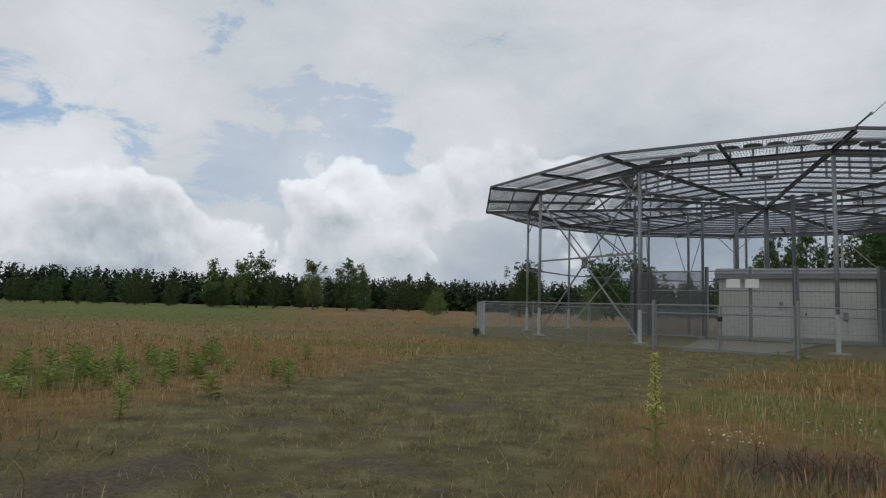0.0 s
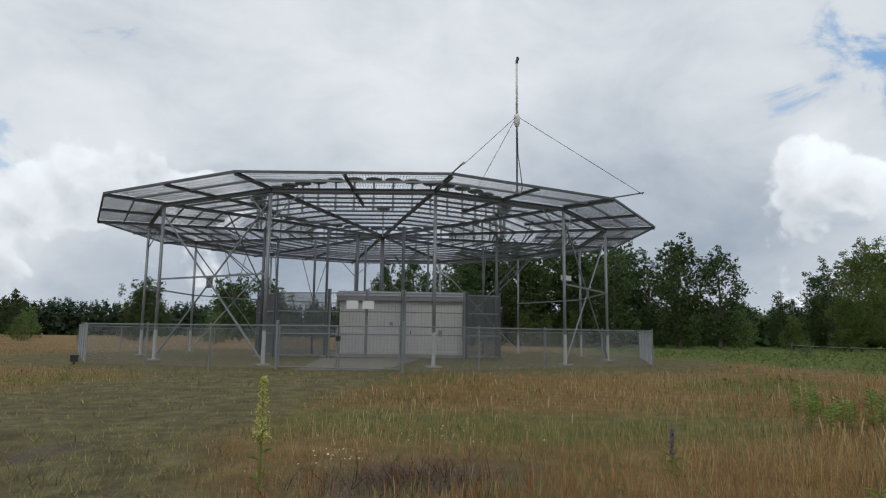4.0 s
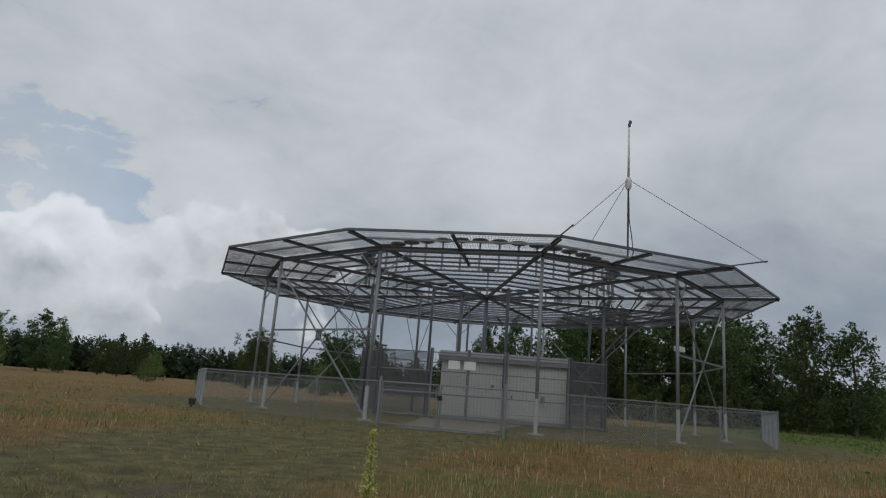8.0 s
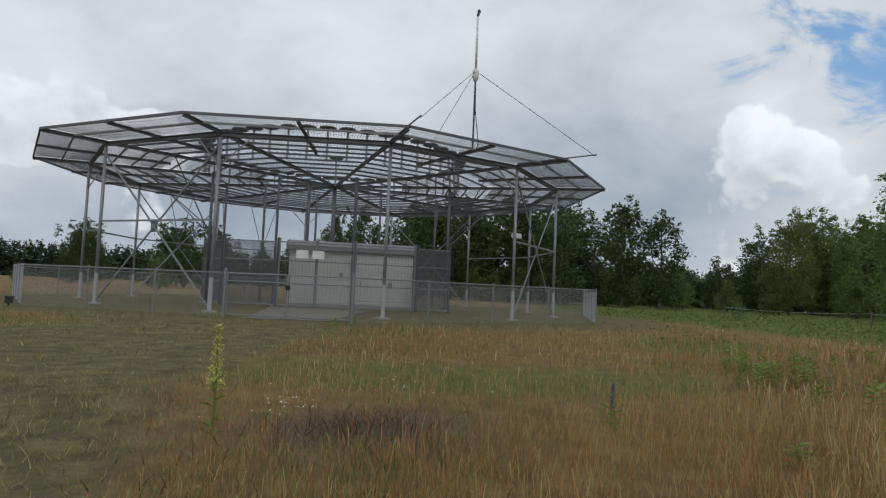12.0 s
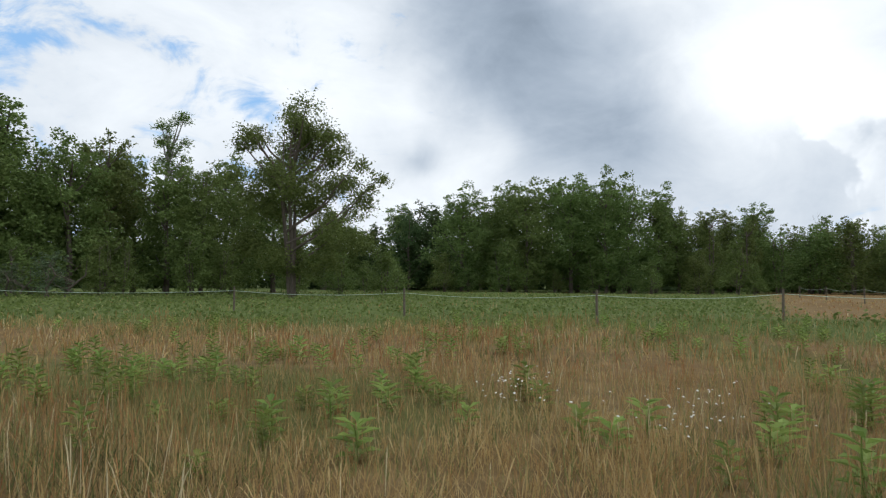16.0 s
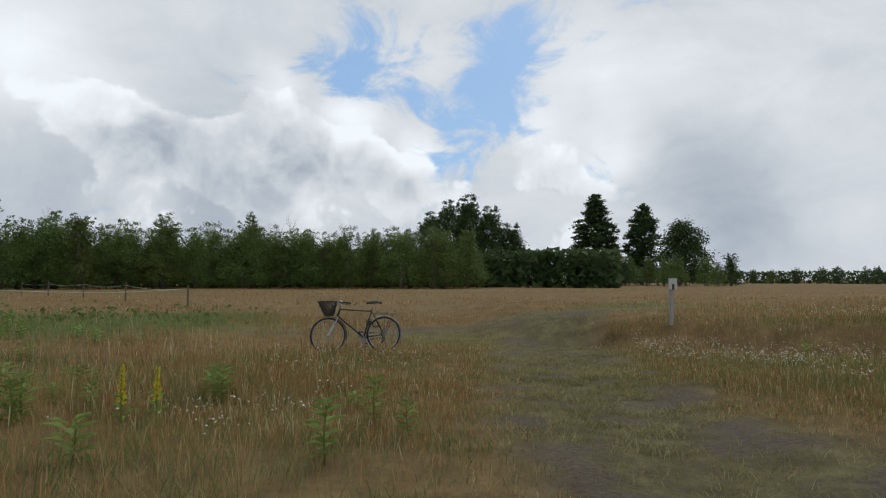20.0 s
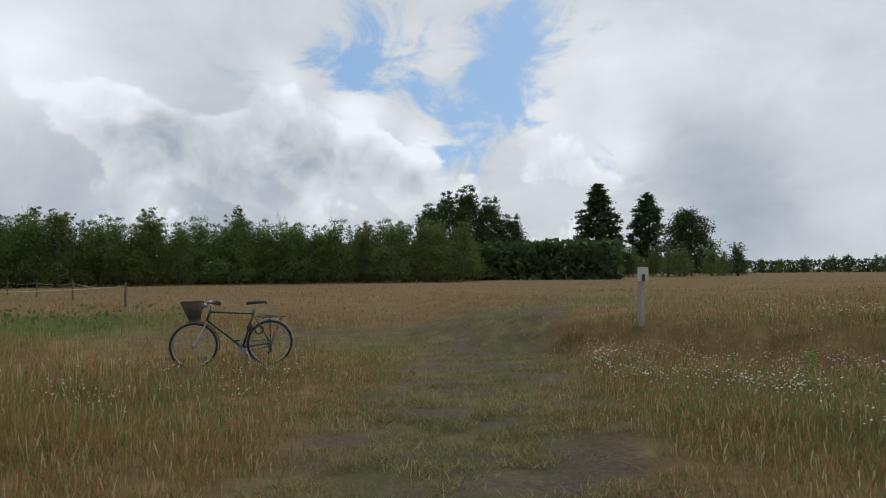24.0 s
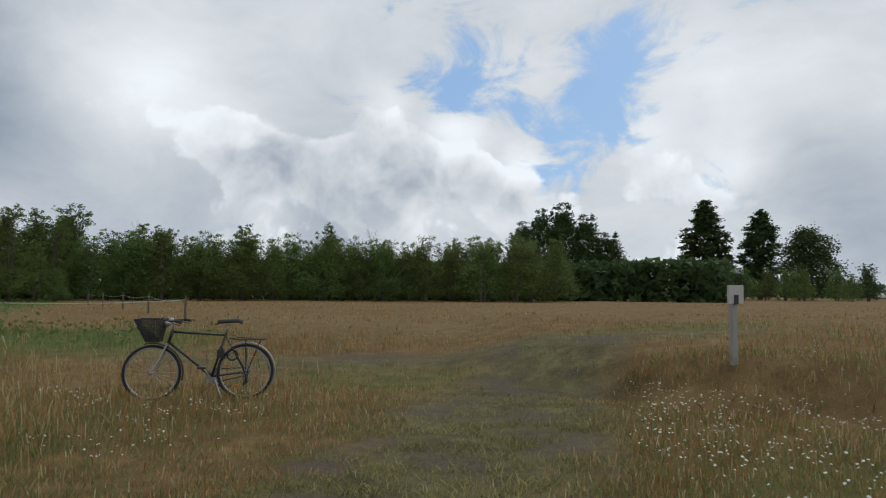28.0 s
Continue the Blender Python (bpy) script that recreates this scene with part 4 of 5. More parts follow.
def broadleaf(tall, wide, base, clumps, leaves, size, mat, bark, shape="round", stems=1, fine=1.0):
    """Trunk with limbs and a crown of boughs that fill an uneven outline; heights in metres."""
    boughs = []
    lean = rng.normal(0, .06 * wide, 2)
    lump = rng.uniform(0, 6.28, 3)
    for i in range(clumps):
        u = (i + rng.uniform(0, 1)) / clumps
        a = i * 2.4 + rng.uniform(-.5, .5)
        if shape == "round":
            env = math.sqrt(max(.05, 1 - ((u - .42) / .62) ** 2)) if u > .42 else .74 + .26 * u / .42
        elif shape == "column":
            env = min(1, .72 + 1.0 * u) * min(1, 2.4 * (1.03 - u)) ** .66
        elif shape == "dome":
            env = math.sqrt(max(.06, 1 - u ** 3))
        elif shape == "feather":
            env = .35 + .65 * math.sin(min(1, u * 1.15) * math.pi) ** .6
        else:
            env = math.sqrt(max(.10, 1 - u ** 2.2))
        env *= 1 + .16 * math.sin(2 * a + lump[0]) + .10 * math.sin(5 * u + lump[1])
        r0 = .19 * wide * fine * rng.uniform(.7, 1.3) * ((.4 + .6 * env) if shape == "column" else 1)
        d = max(0, wide / 2 * env - .75 * r0) * rng.uniform(.25, 1.0) ** .5
        z = base + r0 * .3 + (tall * (1 if shape in ("column", "dome") else .90) - base - r0 * .95) * u
        boughs.append((d * math.cos(a) + lean[0] * u, d * math.sin(a) + lean[1] * u, z, r0))
    if shape in ("round", "low", "feather"):
        for i in range(7):      # leaders that stand out of the outline
            a, d = i * 2.4 + lump[2], wide * rng.uniform(.05, .36)
            r0 = wide * rng.uniform(.05, .10)
            top = tall * (1.04 - (.30 if shape == "low" else .42) * (2 * d / wide) ** 2 - rng.uniform(0, .08))
            boughs.append((d * math.cos(a), d * math.sin(a), top, r0))
            boughs.append((d * .9 * math.cos(a), d * .9 * math.sin(a), top - 1.6 * r0, r0 * 1.4))
    order = [boughs[i] for i in rng.permutation(len(boughs))]
    return trunk_of(order, tall, stems, bark), crown_of(boughs, leaves, size, mat, base * .5)


def tree(kind, at, turn, scale, label, name="tree", category="tree", group=""):
    ob = thing(name, at, label, category, group, turn)
    ob.scale = scale
    part("trunk", kind[0], None, ob)
    part("crown", kind[1], None, ob)
    return ob


ROUND = [broadleaf(10, rng.uniform(6.4, 8.0), .4, 34, 10500, .135, LEAF, BARK) for _ in range(4)]
DARKS = [broadleaf(10, rng.uniform(6.2, 8), .3, 34, 5600, .185, LEAFDARK, BARK) for _ in range(3)]
AIRY = [broadleaf(10, 5.6, 1.0, 26, 4600, .15, LEAF, BARK, "feather", 2) for _ in range(3)]
HEDGE = [broadleaf(8, 7.5, .05, 28, 3900, .18, LEAF, BARK, "low", 3) for _ in range(3)]
WALL = [broadleaf(10, 9.5, .05, 40, 6500, .18, LEAF, BARK, "low", 3) for _ in range(3)]
POPLAR = [broadleaf(20, 6.5, .8, 130, 16000, .27, LEAFDARK, BARK, "column", 1, .9) for _ in range(2)]
BIGDARK = [broadleaf(17, 10, .4, 70, 14000, .25, LEAFDARK, BARK, "round", 1, .95) for _ in range(2)]
BUSH = [broadleaf(2.2, 2.4, .1, 14, 1400, .06, LEAFGREY, BARK, "low", 3) for _ in range(2)]
DENSE = [broadleaf(10, 8.5, .05, 38, 4600, .24, LEAFDARK, BARK, "low", 3) for _ in range(3)]
DOME = broadleaf(15, 15, .1, 110, 15000, .30, LEAFDARK, BARK, "dome", 1, .9)


def spreading_tree():
    """The large tree: forked stems, a high dome, a tier to one side and a drooping bough to the other."""
    boughs = []
    for x, z, r, n in ((0, 11.6, 1.4, 4), (1.5, 11.0, 1.6, 4), (3.1, 10.6, 1.0, 2), (-2.6, 10.2, 1.3, 3), (-4.0, 10.1, .7, 1), (.2, 9.6, 1.9, 4), (2.6, 9.4, 1.2, 3), (-1.5, 8.0, 1.7, 4),
                       (4.2, 8.1, 1.1, 2), (5.5, 7.3, .8, 2), (4.6, 6.0, 1.2, 3), (1.2, 6.3, 1.4, 3), (-2.0, 5.6, 1.5, 4), (2.9, 4.0, 1.5, 4), (-.6, 3.6, 1.6, 4), (-3.2, 3.4, 1.4, 4), (4.8, 3.4, 1.3, 3), (.6, 2.0, 1.2, 4), (0, 6.6, 1.8, 4), (2.6, 7.4, 1.5, 3), (-3.2, 7.0, 1.4, 3), (-1.8, 2.2, 1.2, 3), (2.6, 2.2, 1.2, 3)):
        for _ in range(n):
            boughs.append((x + rng.normal(0, .3 * r), rng.normal(0, 1.9), z + rng.normal(0, .25 * r), r * rng.uniform(.85, 1.2)))
    return trunk_of(boughs, 13.5, 3, BARK, .45, 30, .8), crown_of(boughs, 52000, .105, LEAF, .8, .1)


def slender_tree():
    """A bare pale stem with a small open crown at its top."""
    boughs = [(rng.normal(0, .8), rng.normal(0, .8), z, rng.uniform(.7, 1.1)) for z in np.linspace(10.0, 14.3, 15)]
    boughs += [(rng.normal(0, 1.2), rng.normal(0, 1.2), z, 1.0) for z in np.linspace(2, 7.5, 9)]
    return trunk_of(boughs, 14.5, 1, PALEBARK, .3, 22, .95), crown_of(boughs, 7000, .085, LEAF, .8)


def bare_tree(at, tall, label):
    """A leafless crown of forked twigs."""
    ob = thing("bare_tree", at, label, "tree", "bare trees")
    b = Build()

    def fork(p, way, length, r, depth):
        q = p + way * length
        b.tube([p, p.lerp(q, .5) + Vector((rng.normal(0, .03), rng.normal(0, .03), 0)) * length, q], [r, r * .8, r * .55], 4, False)
        if depth:
            for _ in range(3):
                w = (way + Vector((rng.normal(0, .5), rng.normal(0, .5), rng.uniform(-.1, .5)))).normalized()
                fork(p.lerp(q, rng.uniform(.55, 1.0)), w, length * rng.uniform(.45, .75), r * .55, depth - 1)

    fork(Vector((0, 0, -.1)), Vector((.05, 0, 1)).normalized(), tall * .5, .10, 4)
    part("branches", b, PALEBARK, ob, "grey leafless branches")
    return ob


def stand_of(kinds, az0, az1, dist, tall, step, depth, label, group, unit=10.0, rows=2, jitter=.18):
    """Rows of trees across a stretch of bearings."""
    span = radians(abs(az1 - az0)) * dist
    n = max(1, int(span / step))
    for r in range(rows):
        for i in range(n):
            a = az0 + (az1 - az0) * (i + .5 * (r % 2) + rng.uniform(.1, .9)) / n
            d = dist + r * depth + rng.uniform(-.3, .3) * depth
            p = compass(a) * d
            s = tall / unit * rng.uniform(1 - jitter * 1.3, 1 + jitter * .7) * (1 + .06 * r)
            w = s * rng.uniform(.85, 1.15)
            tree(kinds[int(rng.integers(len(kinds)))], (p.x, p.y, 0), rng.uniform(0, 360), (w, w, s), label, "tree", "tree", group)


GREEN, DK = "leafy green deciduous tree in a dense stand", "dark green leafy tree at the meadow's edge"
stand_of(DARKS, -48, -18, 118, 5.6, 4.6, 10, DK, "trees along the west edge", jitter=.3)
stand_of(DARKS + AIRY, -21, -3, 118, 8.4, 5.0, 9, DK, "trees along the north edge", rows=2, jitter=.35)
stand_of(DENSE, 4.8, 8.4, 90, 8.6, 3.2, 5, DK, "trees behind the platform", rows=2, jitter=.1)
stand_of(DENSE, 11.8, 17.5, 85, 8.6, 4.0, 5, DK, "trees behind the platform")
stand_of(DARKS, 17.5, 25, 90, 6.0, 4.4, 5, DK, "trees behind the platform", rows=1)
stand_of(DARKS, 25.0, 35, 78, 10.2, 3.6, 5, DK, "trees behind the platform", rows=1)
stand_of(DARKS, 33, 50, 80, 11.8, 3.0, 6, DK, "trees behind the platform")
stand_of(DARKS, 49.5, 61, 92, 6.4, 3.6, 5, DK, "trees behind the platform")
stand_of(DARKS + ROUND, 61, 72, 90, 11.4, 3.6, 7, DK, "trees along the east edge", jitter=.25)
stand_of(HEDGE, 33, 76, 77, 4.0, 4.0, 5, DK, "undergrowth of the east edge", 8.0, 1)
stand_of(ROUND, 78, 91, 60, 14.2, 3.3, 6, GREEN, "tall grove to the east", rows=2, jitter=.20)
stand_of(ROUND, 90, 97, 60, 13.6, 3.3, 6, GREEN, "tall grove to the east", rows=2, jitter=.14)
stand_of(ROUND, 96, 107, 60, 11.4, 3.0, 6, GREEN, "tall grove to the east", rows=2, jitter=.14)
stand_of(ROUND, 71, 79, 64, 13.2, 3.0, 6, GREEN, "tall grove to the east", rows=2, jitter=.20)
stand_of(HEDGE, 72, 118, 55, 4.6, 3.4, 4, GREEN, "undergrowth of the grove", 8.0, 1)
stand_of(ROUND + DARKS, 110, 125, 86, 10.2, 3.4, 6, GREEN, "trees along the south-east edge")
stand_of(ROUND, 123.5, 140, 74, 12.2, 3.4, 6, GREEN, "trees along the south-east edge", jitter=.15)
stand_of(AIRY + ROUND, 139, 149, 78, 9.2, 3.0, 6, GREEN, "trees along the south-east edge", jitter=.15)
stand_of(HEDGE, 112, 150, 72, 4.6, 3.4, 4, GREEN, "undergrowth along the field", 8.0, 1, .35)
stand_of(WALL, 144, 186, 82, 7.4, 2.9, 5, GREEN, "trees along the field edge", rows=2, jitter=.08)
stand_of(AIRY, 147, 184, 84, 8.3, 4.6, 5, GREEN, "feathery trees along the field edge", rows=1, jitter=.22)
stand_of(DENSE + HEDGE, 186, 208, 124, 6.2, 4.0, 8, GREEN, "trees beyond the field", jitter=.2)
stand_of(DARKS + HEDGE, 206, 221, 215, 5.0, 5.0, 10, DK, "far hedge beyond the field", rows=1, jitter=.1)
stand_of(DENSE, 220.3, 236, 150, 9.6, 4.2, 9, DK, "dark copse beyond the field")
for a, h, w in ((183.5, 15.0, 8.0), (185.2, 17.4, 9.0), (186.9, 18.4, 9.5), (188.8, 16.0, 9.0), (190.6, 12.5, 9.0)):
    p = compass(a) * 130
    tree(BIGDARK[int(a) % 2], (p.x, p.y, 0), a * 13, (w / 10, w / 10, h / 17), DK, "tree", "tree", "tall trees beyond the field")
p = compass(205.2) * 143
tree(DOME, (p.x, p.y, 0), 30, (.86, .86, .92), "broad dark round-topped tree beyond the field", "tree", "tree", "tall trees beyond the field")
for i, (a, d, h, w) in enumerate(((198.0, 150, 21.0, 1.7), (201.7, 152, 18.6, 1.35))):
    p = compass(a) * d
    tree(POPLAR[i], (p.x, p.y, 0), 40 * i, (w, w, h / 20), "tall narrow dark poplar beyond the field", "poplar", "tree", "poplars")
for a, h, w in ((26.6, 9.4, .70), (29.0, 10.2, .8), (31.8, 9.4, .75)):
    p = compass(a) * 73
    tree(DARKS[int(a) % 3], (p.x, p.y, 0), a * 40, (w, w, h / 10), DK, "tree", "tree", "trees behind the platform")
for a, d, h, w in ((51.8, 72, 12.0, .98), (54.9, 73, 10.8, .95), (46.5, 74, 10.4, .95), (64.6, 78, 11.0, .8), (68.3, 84, 10.6, .7)):
    p = compass(a) * d
    tree((DARKS if a < 60 else ROUND)[int(a) % 3], (p.x, p.y, 0), a * 40, (w, w, h / 10), "round-headed green tree at the meadow's edge", "tree", "tree", "trees behind the platform")
p = compass(109.2) * 47
tree(spreading_tree(), (p.x, p.y, 0), -109.2, (.97, 1, 1.07), "large spreading green tree with forked trunks", "tree", "tree")
p = compass(99.0) * 63
tree(slender_tree(), (p.x, p.y, 0), 20, (1.05, 1.05, 1.09), "slender airy tree with a pale trunk", "tree", "tree")
for a, d, h in ((153.2, 87, 10.2), (167.8, 88, 9.8), (171.5, 89, 9.6)):
    p = compass(a) * d
    bare_tree((p.x, p.y, 0), h, "leafless grey tree standing in the green hedge")
for a, d, s in ((91, 50, 1.5), (85, 53, 1.0), (88.5, 51, 1.1), (61, 46, .5)):
    p = compass(a) * d
    tree(BUSH[0 if d > 52 else 1], (p.x, p.y, 0), a * 7, (s, s, s * .9), "grey-green rounded bush in the grass", "bush", "bush", "grey bushes")
for a, d, h in ((-1.6, 78, 2.6), (-1.0, 112, 4.5), (2.5, 96, 2.2), (12.3, 74, 3.2)):
    p = compass(a) * d
    tree(HEDGE[int(d) % 3], (p.x, p.y, 0), a * 31, (h / 8, h / 8, h / 8), "small rounded green tree standing alone", "tree", "tree", "lone small trees")

# far pine wood
pines, needles = 2300, 40
n = pines * needles
az = np.repeat(rng.uniform(-60, 75, pines), needles)
dd = np.repeat(188 + rng.uniform(0, 1, pines) * 22, needles)
tops = np.repeat(rng.uniform(8.2, 9.8, pines), needles) + .5 * np.sin(az * 2.1)
u = rng.uniform(0, 1, n)
reach = (1.9 * (1 - u) ** .7 + .1) * rng.uniform(.2, 1, n)
way = rng.uniform(0, 2 * np.pi, n)
cen = np.stack([np.sin(np.radians(az)) * dd + reach * np.cos(way), np.cos(np.radians(az)) * dd + reach * np.sin(way), tops * (.05 + .95 * u)], -1)
wood = new("pine_wood", leaf_mesh("pine_wood", cen, .25 + .95 * (1 - u[:, None]) ** .7, PINE, .2, True))
tagged(wood, "dark distant pine wood along the horizon", "wood", "", "stuff")
n = 50000
az = rng.uniform(33, 300, n)
dd = np.where(az < 110, 104, np.where(az < 200, 94, 240)) + rng.uniform(0, 1, n) * 6
zz = np.where(az < 62, 4.5, np.where(az < 110, 6.4, np.where(az < 200, 5.4, 4.0))) * rng.uniform(0, 1, n)
cen = np.stack([np.sin(np.radians(az)) * dd, np.cos(np.radians(az)) * dd, zz], -1)
tagged(new("far_woodland", leaf_mesh("far_woodland", cen, .75, LEAFDARK, .35, True)), "dark woodland behind the meadow's edge trees", "wood", "", "stuff")
n = 44000
r, a = 14 + 40 * rng.uniform(0, 1, n) ** .8, rng.uniform(45, 176, n)
gx, gy = r * np.sin(np.radians(a)), r * np.cos(np.radians(a))
gk = (zones(gx, gy)[1] * smooth01((r - 15) / 6) > rng.uniform(.25, 1, n)) & (wob(gx, gy, 1.9, 3.0) + .5 * wob(gx, gy, .7, 1.0) > -.25)
gx, gy = gx[gk], gy[gk]
gz = height(gx, gy) + rng.uniform(.02, .5, len(gx)) * (.6 + .4 * wob(gx, gy, 1.9, 3.0))
tagged(new("leafy_growth", leaf_mesh("leafy_growth", np.stack([gx, gy, gz], -1), .075, GROWTH)), "dense low green leafy growth beyond the string fence", "plants", "", "stuff")



# ---------------------------------------------------------------- bicycle
def bicycle(at, turn):
    """Local x forwards from the rear hub, z up from the ground."""
    R = .345
    paint = worn("dark_green_frame_paint", (0.030, 0.045, 0.036), (0.016, 0.024, 0.020), 0.35, 0.1, 6, 60, 0)
    rubber = worn("tyre_rubber", (0.035, 0.034, 0.033), (0.02, 0.02, 0.02), 0.85, 0, 12, 90)
    alloy = worn("bright_alloy", (0.55, 0.55, 0.56), (0.34, 0.34, 0.35), 0.35, 0.8, 9, 80, 0)
    silver = worn("silver_mudguard", (0.42, 0.43, 0.43), (0.26, 0.26, 0.27), 0.45, 0.4, 7, 60, 0)
    red = worn("orange_reflector", (0.62, 0.22, 0.03), (0.45, 0.14, 0.02), 0.3, 0, 10, 60, 0)
    ob = thing("bicycle", at, "dark green city bicycle with front basket parked in grass", "bicycle", "", turn)
    bb, seat, head, crown = Vector((.40, 0, .29)), Vector((.24, 0, .83)), Vector((.875, 0, .845)), Vector((.925, 0, .69))
    f = Build()
    f.tube([bb, seat], .0155, 8).tube([seat - Vector((0, 0, .03)), head], .0145, 8).tube([bb, crown.lerp(head, .2)], .0165, 8).tube([crown, head + Vector((-.01, 0, .03))], .019, 8)
    for s in (-1, 1):
        f.tube([bb, Vector((.0, .06 * s, R))], .010, 6).tube([seat - Vector((0, 0, .05)), Vector((.0, .06 * s, R))], .008, 6)
    part("frame", f, paint, ob, "dark green painted tubes", True)
    fk = Build()
    for s in (-1, 1):
        fk.tube([crown + Vector((0, .045 * s, 0)), Vector((1.0, .055 * s, .52)), Vector((1.10, .055 * s, R))], [.014, .012, .009], 6)
    fk.bar(crown + Vector((0, -.05, .0)), crown + Vector((0, .05, 0)), .03, .03)
    part("fork", fk, alloy, ob)
    for x, label in ((0.0, "rear wheel"), (1.10, "front wheel")):
        tyre = Build().ring((x, 0, R), R - .018, .018, "y", 44, 8)
        wh = part("wheel", tyre, rubber, ob, "black tyre on an alloy spoked wheel", True)
        part("rim", Build().ring((x, 0, R), R - .042, .010, "y", 44, 6), alloy, wh, "", True)
        sp = Build()
        for i in range(28):
            a, b = 2 * math.pi * i / 28, 2 * math.pi * (i + (1.6 if i % 2 else -1.6)) / 28
            sp.bar((x + .02 * math.cos(b), .025 * (1 if i % 4 < 2 else -1), R + .02 * math.sin(b)), (x + (R - .045) * math.cos(a), 0, R + (R - .045) * math.sin(a)), .0022)
        tagged(part("spokes", sp, alloy, wh), kind="stuff")
        part("hub", Build().tube([(x, -.06, R), (x, .06, R)], .022, 10), alloy, wh, "", True)
    part("cassette", Build().tube([(0, -.055, R), (0, -.02, R)], [.05, .032], 14), BLACKPLASTIC, ob)

    def guard(cx, a0, a1, mat):
        b, n = Build(), 22
        vs = []
        for i in range(n + 1):
            a = radians(a0 + (a1 - a0) * i / n)
            for y, r in ((-.028, R + .012), (-.014, R + .026), (.014, R + .026), (.028, R + .012), (.012, R + .018), (-.012, R + .018)):
                vs.append((cx + r * math.cos(a), y, R + r * math.sin(a)))
        fs = [(i * 6 + k, i * 6 + (k + 1) % 6, (i + 1) * 6 + (k + 1) % 6, (i + 1) * 6 + k) for i in range(n) for k in range(6)]
        return b.add(vs, fs)

    part("mudguard", guard(0, 55, 205, silver), silver, ob, "dull silver rear mudguard", True)
    part("mudguard", guard(1.10, 75, 195, BLACKPLASTIC), BLACKPLASTIC, ob, "black front mudguard", True)
    rk = Build()
    for y in (-.06, 0, .06):
        rk.tube([(.20, y, .76), (.10, y, .745), (-.25, y, .745)], .006, 6)
    for x in (.08, -.08, -.25):
        rk.bar((x, -.06, .745), (x, .06, .745), .012, .008)
    for y in (-.065, .065):
        rk.tube([(-.02, y, R), (-.18, y, .74)], .005, 5).tube([(-.01, y, R), (.0, y, .74)], .005, 5)
    part("rear_rack", rk, BLACKPLASTIC, ob, "black tubular rack")
    part("rack_clip", Build().tube([(.14, 0, .75), (.16, 0, .80), (.10, 0, .77), (-.1, .0, .76)], .006, 5), BLACKPLASTIC, ob)
    part("seatpost", Build().tube([seat, seat + Vector((-.028, 0, .10))], .0125, 8), alloy, ob, "", True)
    sd = Build()
    prof = [(-.15, .075, .0), (-.12, .085, .022), (-.04, .07, .02), (.04, .032, .012), (.12, .020, .008), (.15, .012, -.005)]
    vs = []
    for x, w, z in prof:
        vs += [(x, -w, z - .03), (x, -w * .7, z + .012), (x, 0, z + .02), (x, w * .7, z + .012), (x, w, z - .03)]
    fs = [(i * 5 + k, i * 5 + k + 1, (i + 1) * 5 + k + 1, (i + 1) * 5 + k) for i in range(5) for k in range(4)]
    fs += [(i * 5 + 4, i * 5, (i + 1) * 5, (i + 1) * 5 + 4) for i in range(5)] + [(0, 1, 2, 3, 4), (29, 28, 27, 26, 25)]
    sd.add([Vector(v) + Vector((.20, 0, .965)) for v in vs], fs)
    part("saddle", sd, BLACKPLASTIC, ob, "black padded saddle", True)
    part("stem", Build().tube([head, head + Vector((-.02, 0, .10)), head + Vector((.04, 0, .13))], .013, 8), alloy, ob, "", True)
    hb = Build().tube([(.74, -.29, .975), (.80, -.26, .985), (.90, -.15, .985), (.915, 0, .975), (.90, .15, .985), (.80, .26, .985), (.74, .29, .975)], .011, 8)
    bar = part("handlebar", hb, BLACKPLASTIC, ob, "", True)
    for s in (-1, 1):
        part("grip", Build().tube([(.72, .295 * s, .972), (.80, .262 * s, .985)], .017, 8), rubber, bar, "", True)
        part("brake_lever", Build().tube([(.83, .24 * s, .975), (.80, .25 * s, .95), (.73, .28 * s, .935)], .006, 5), BLACKPLASTIC, bar)
    part("bell", Build().lathe([(0, .03), (.02, .025), (.028, .01), (.028, 0)], (.87, .10, .995), 12), alloy, bar, "", True)
    bk = Build()
    x0, x1, z0, z1 = .96, 1.28, .73, 1.0
    lo = [(x0 + .05, -.10), (x1 - .12, -.10), (x1 - .12, .10), (x0 + .05, .10)]
    hi = [(x0, -.16), (x1, -.16), (x1, .16), (x0, .16)]
    for i in range(4):
        p, q, r, s = lo[i], lo[(i + 1) % 4], hi[i], hi[(i + 1) % 4]
        bk.bar((*r, z1), (*s, z1), .012, .014).bar((*p, z0), (*q, z0), .008)
        for j in range(15):
            u = j / 15
            bk.bar((p[0] + (q[0] - p[0]) * u, p[1] + (q[1] - p[1]) * u, z0), (r[0] + (s[0] - r[0]) * u, r[1] + (s[1] - r[1]) * u, z1), .007)
        for j in range(1, 9):
            u = j / 9
            a = Vector((*p, z0)).lerp(Vector((*r, z1)), u)
            b = Vector((*q, z0)).lerp(Vector((*s, z1)), u)
            bk.bar(a, b, .007)
    for j in range(9):
        u = j / 8
        bk.bar((lo[0][0] + (lo[1][0] - lo[0][0]) * u, -.10, z0), (lo[0][0] + (lo[1][0] - lo[0][0]) * u, .10, z0), .008)
    part("basket", bk, BLACKPLASTIC, ob, "black wire basket, wider at the top")
    part("headlamp", Build().lathe([(0, .0), (.035, .01), (.045, .04), (.04, .07), (0, .075)], (0.955, -.03, .90), 12), alloy, ob, "", True)
    ck = part("crank", Build().tube([(.40, -.05, .29), (.40, -.04, .29)], .085, 20).bar((.40, -.07, .29), (.30, -.075, .17), .022, .014).bar((.40, .07, .29), (.50, .075, .41), .022, .014), alloy, ob)
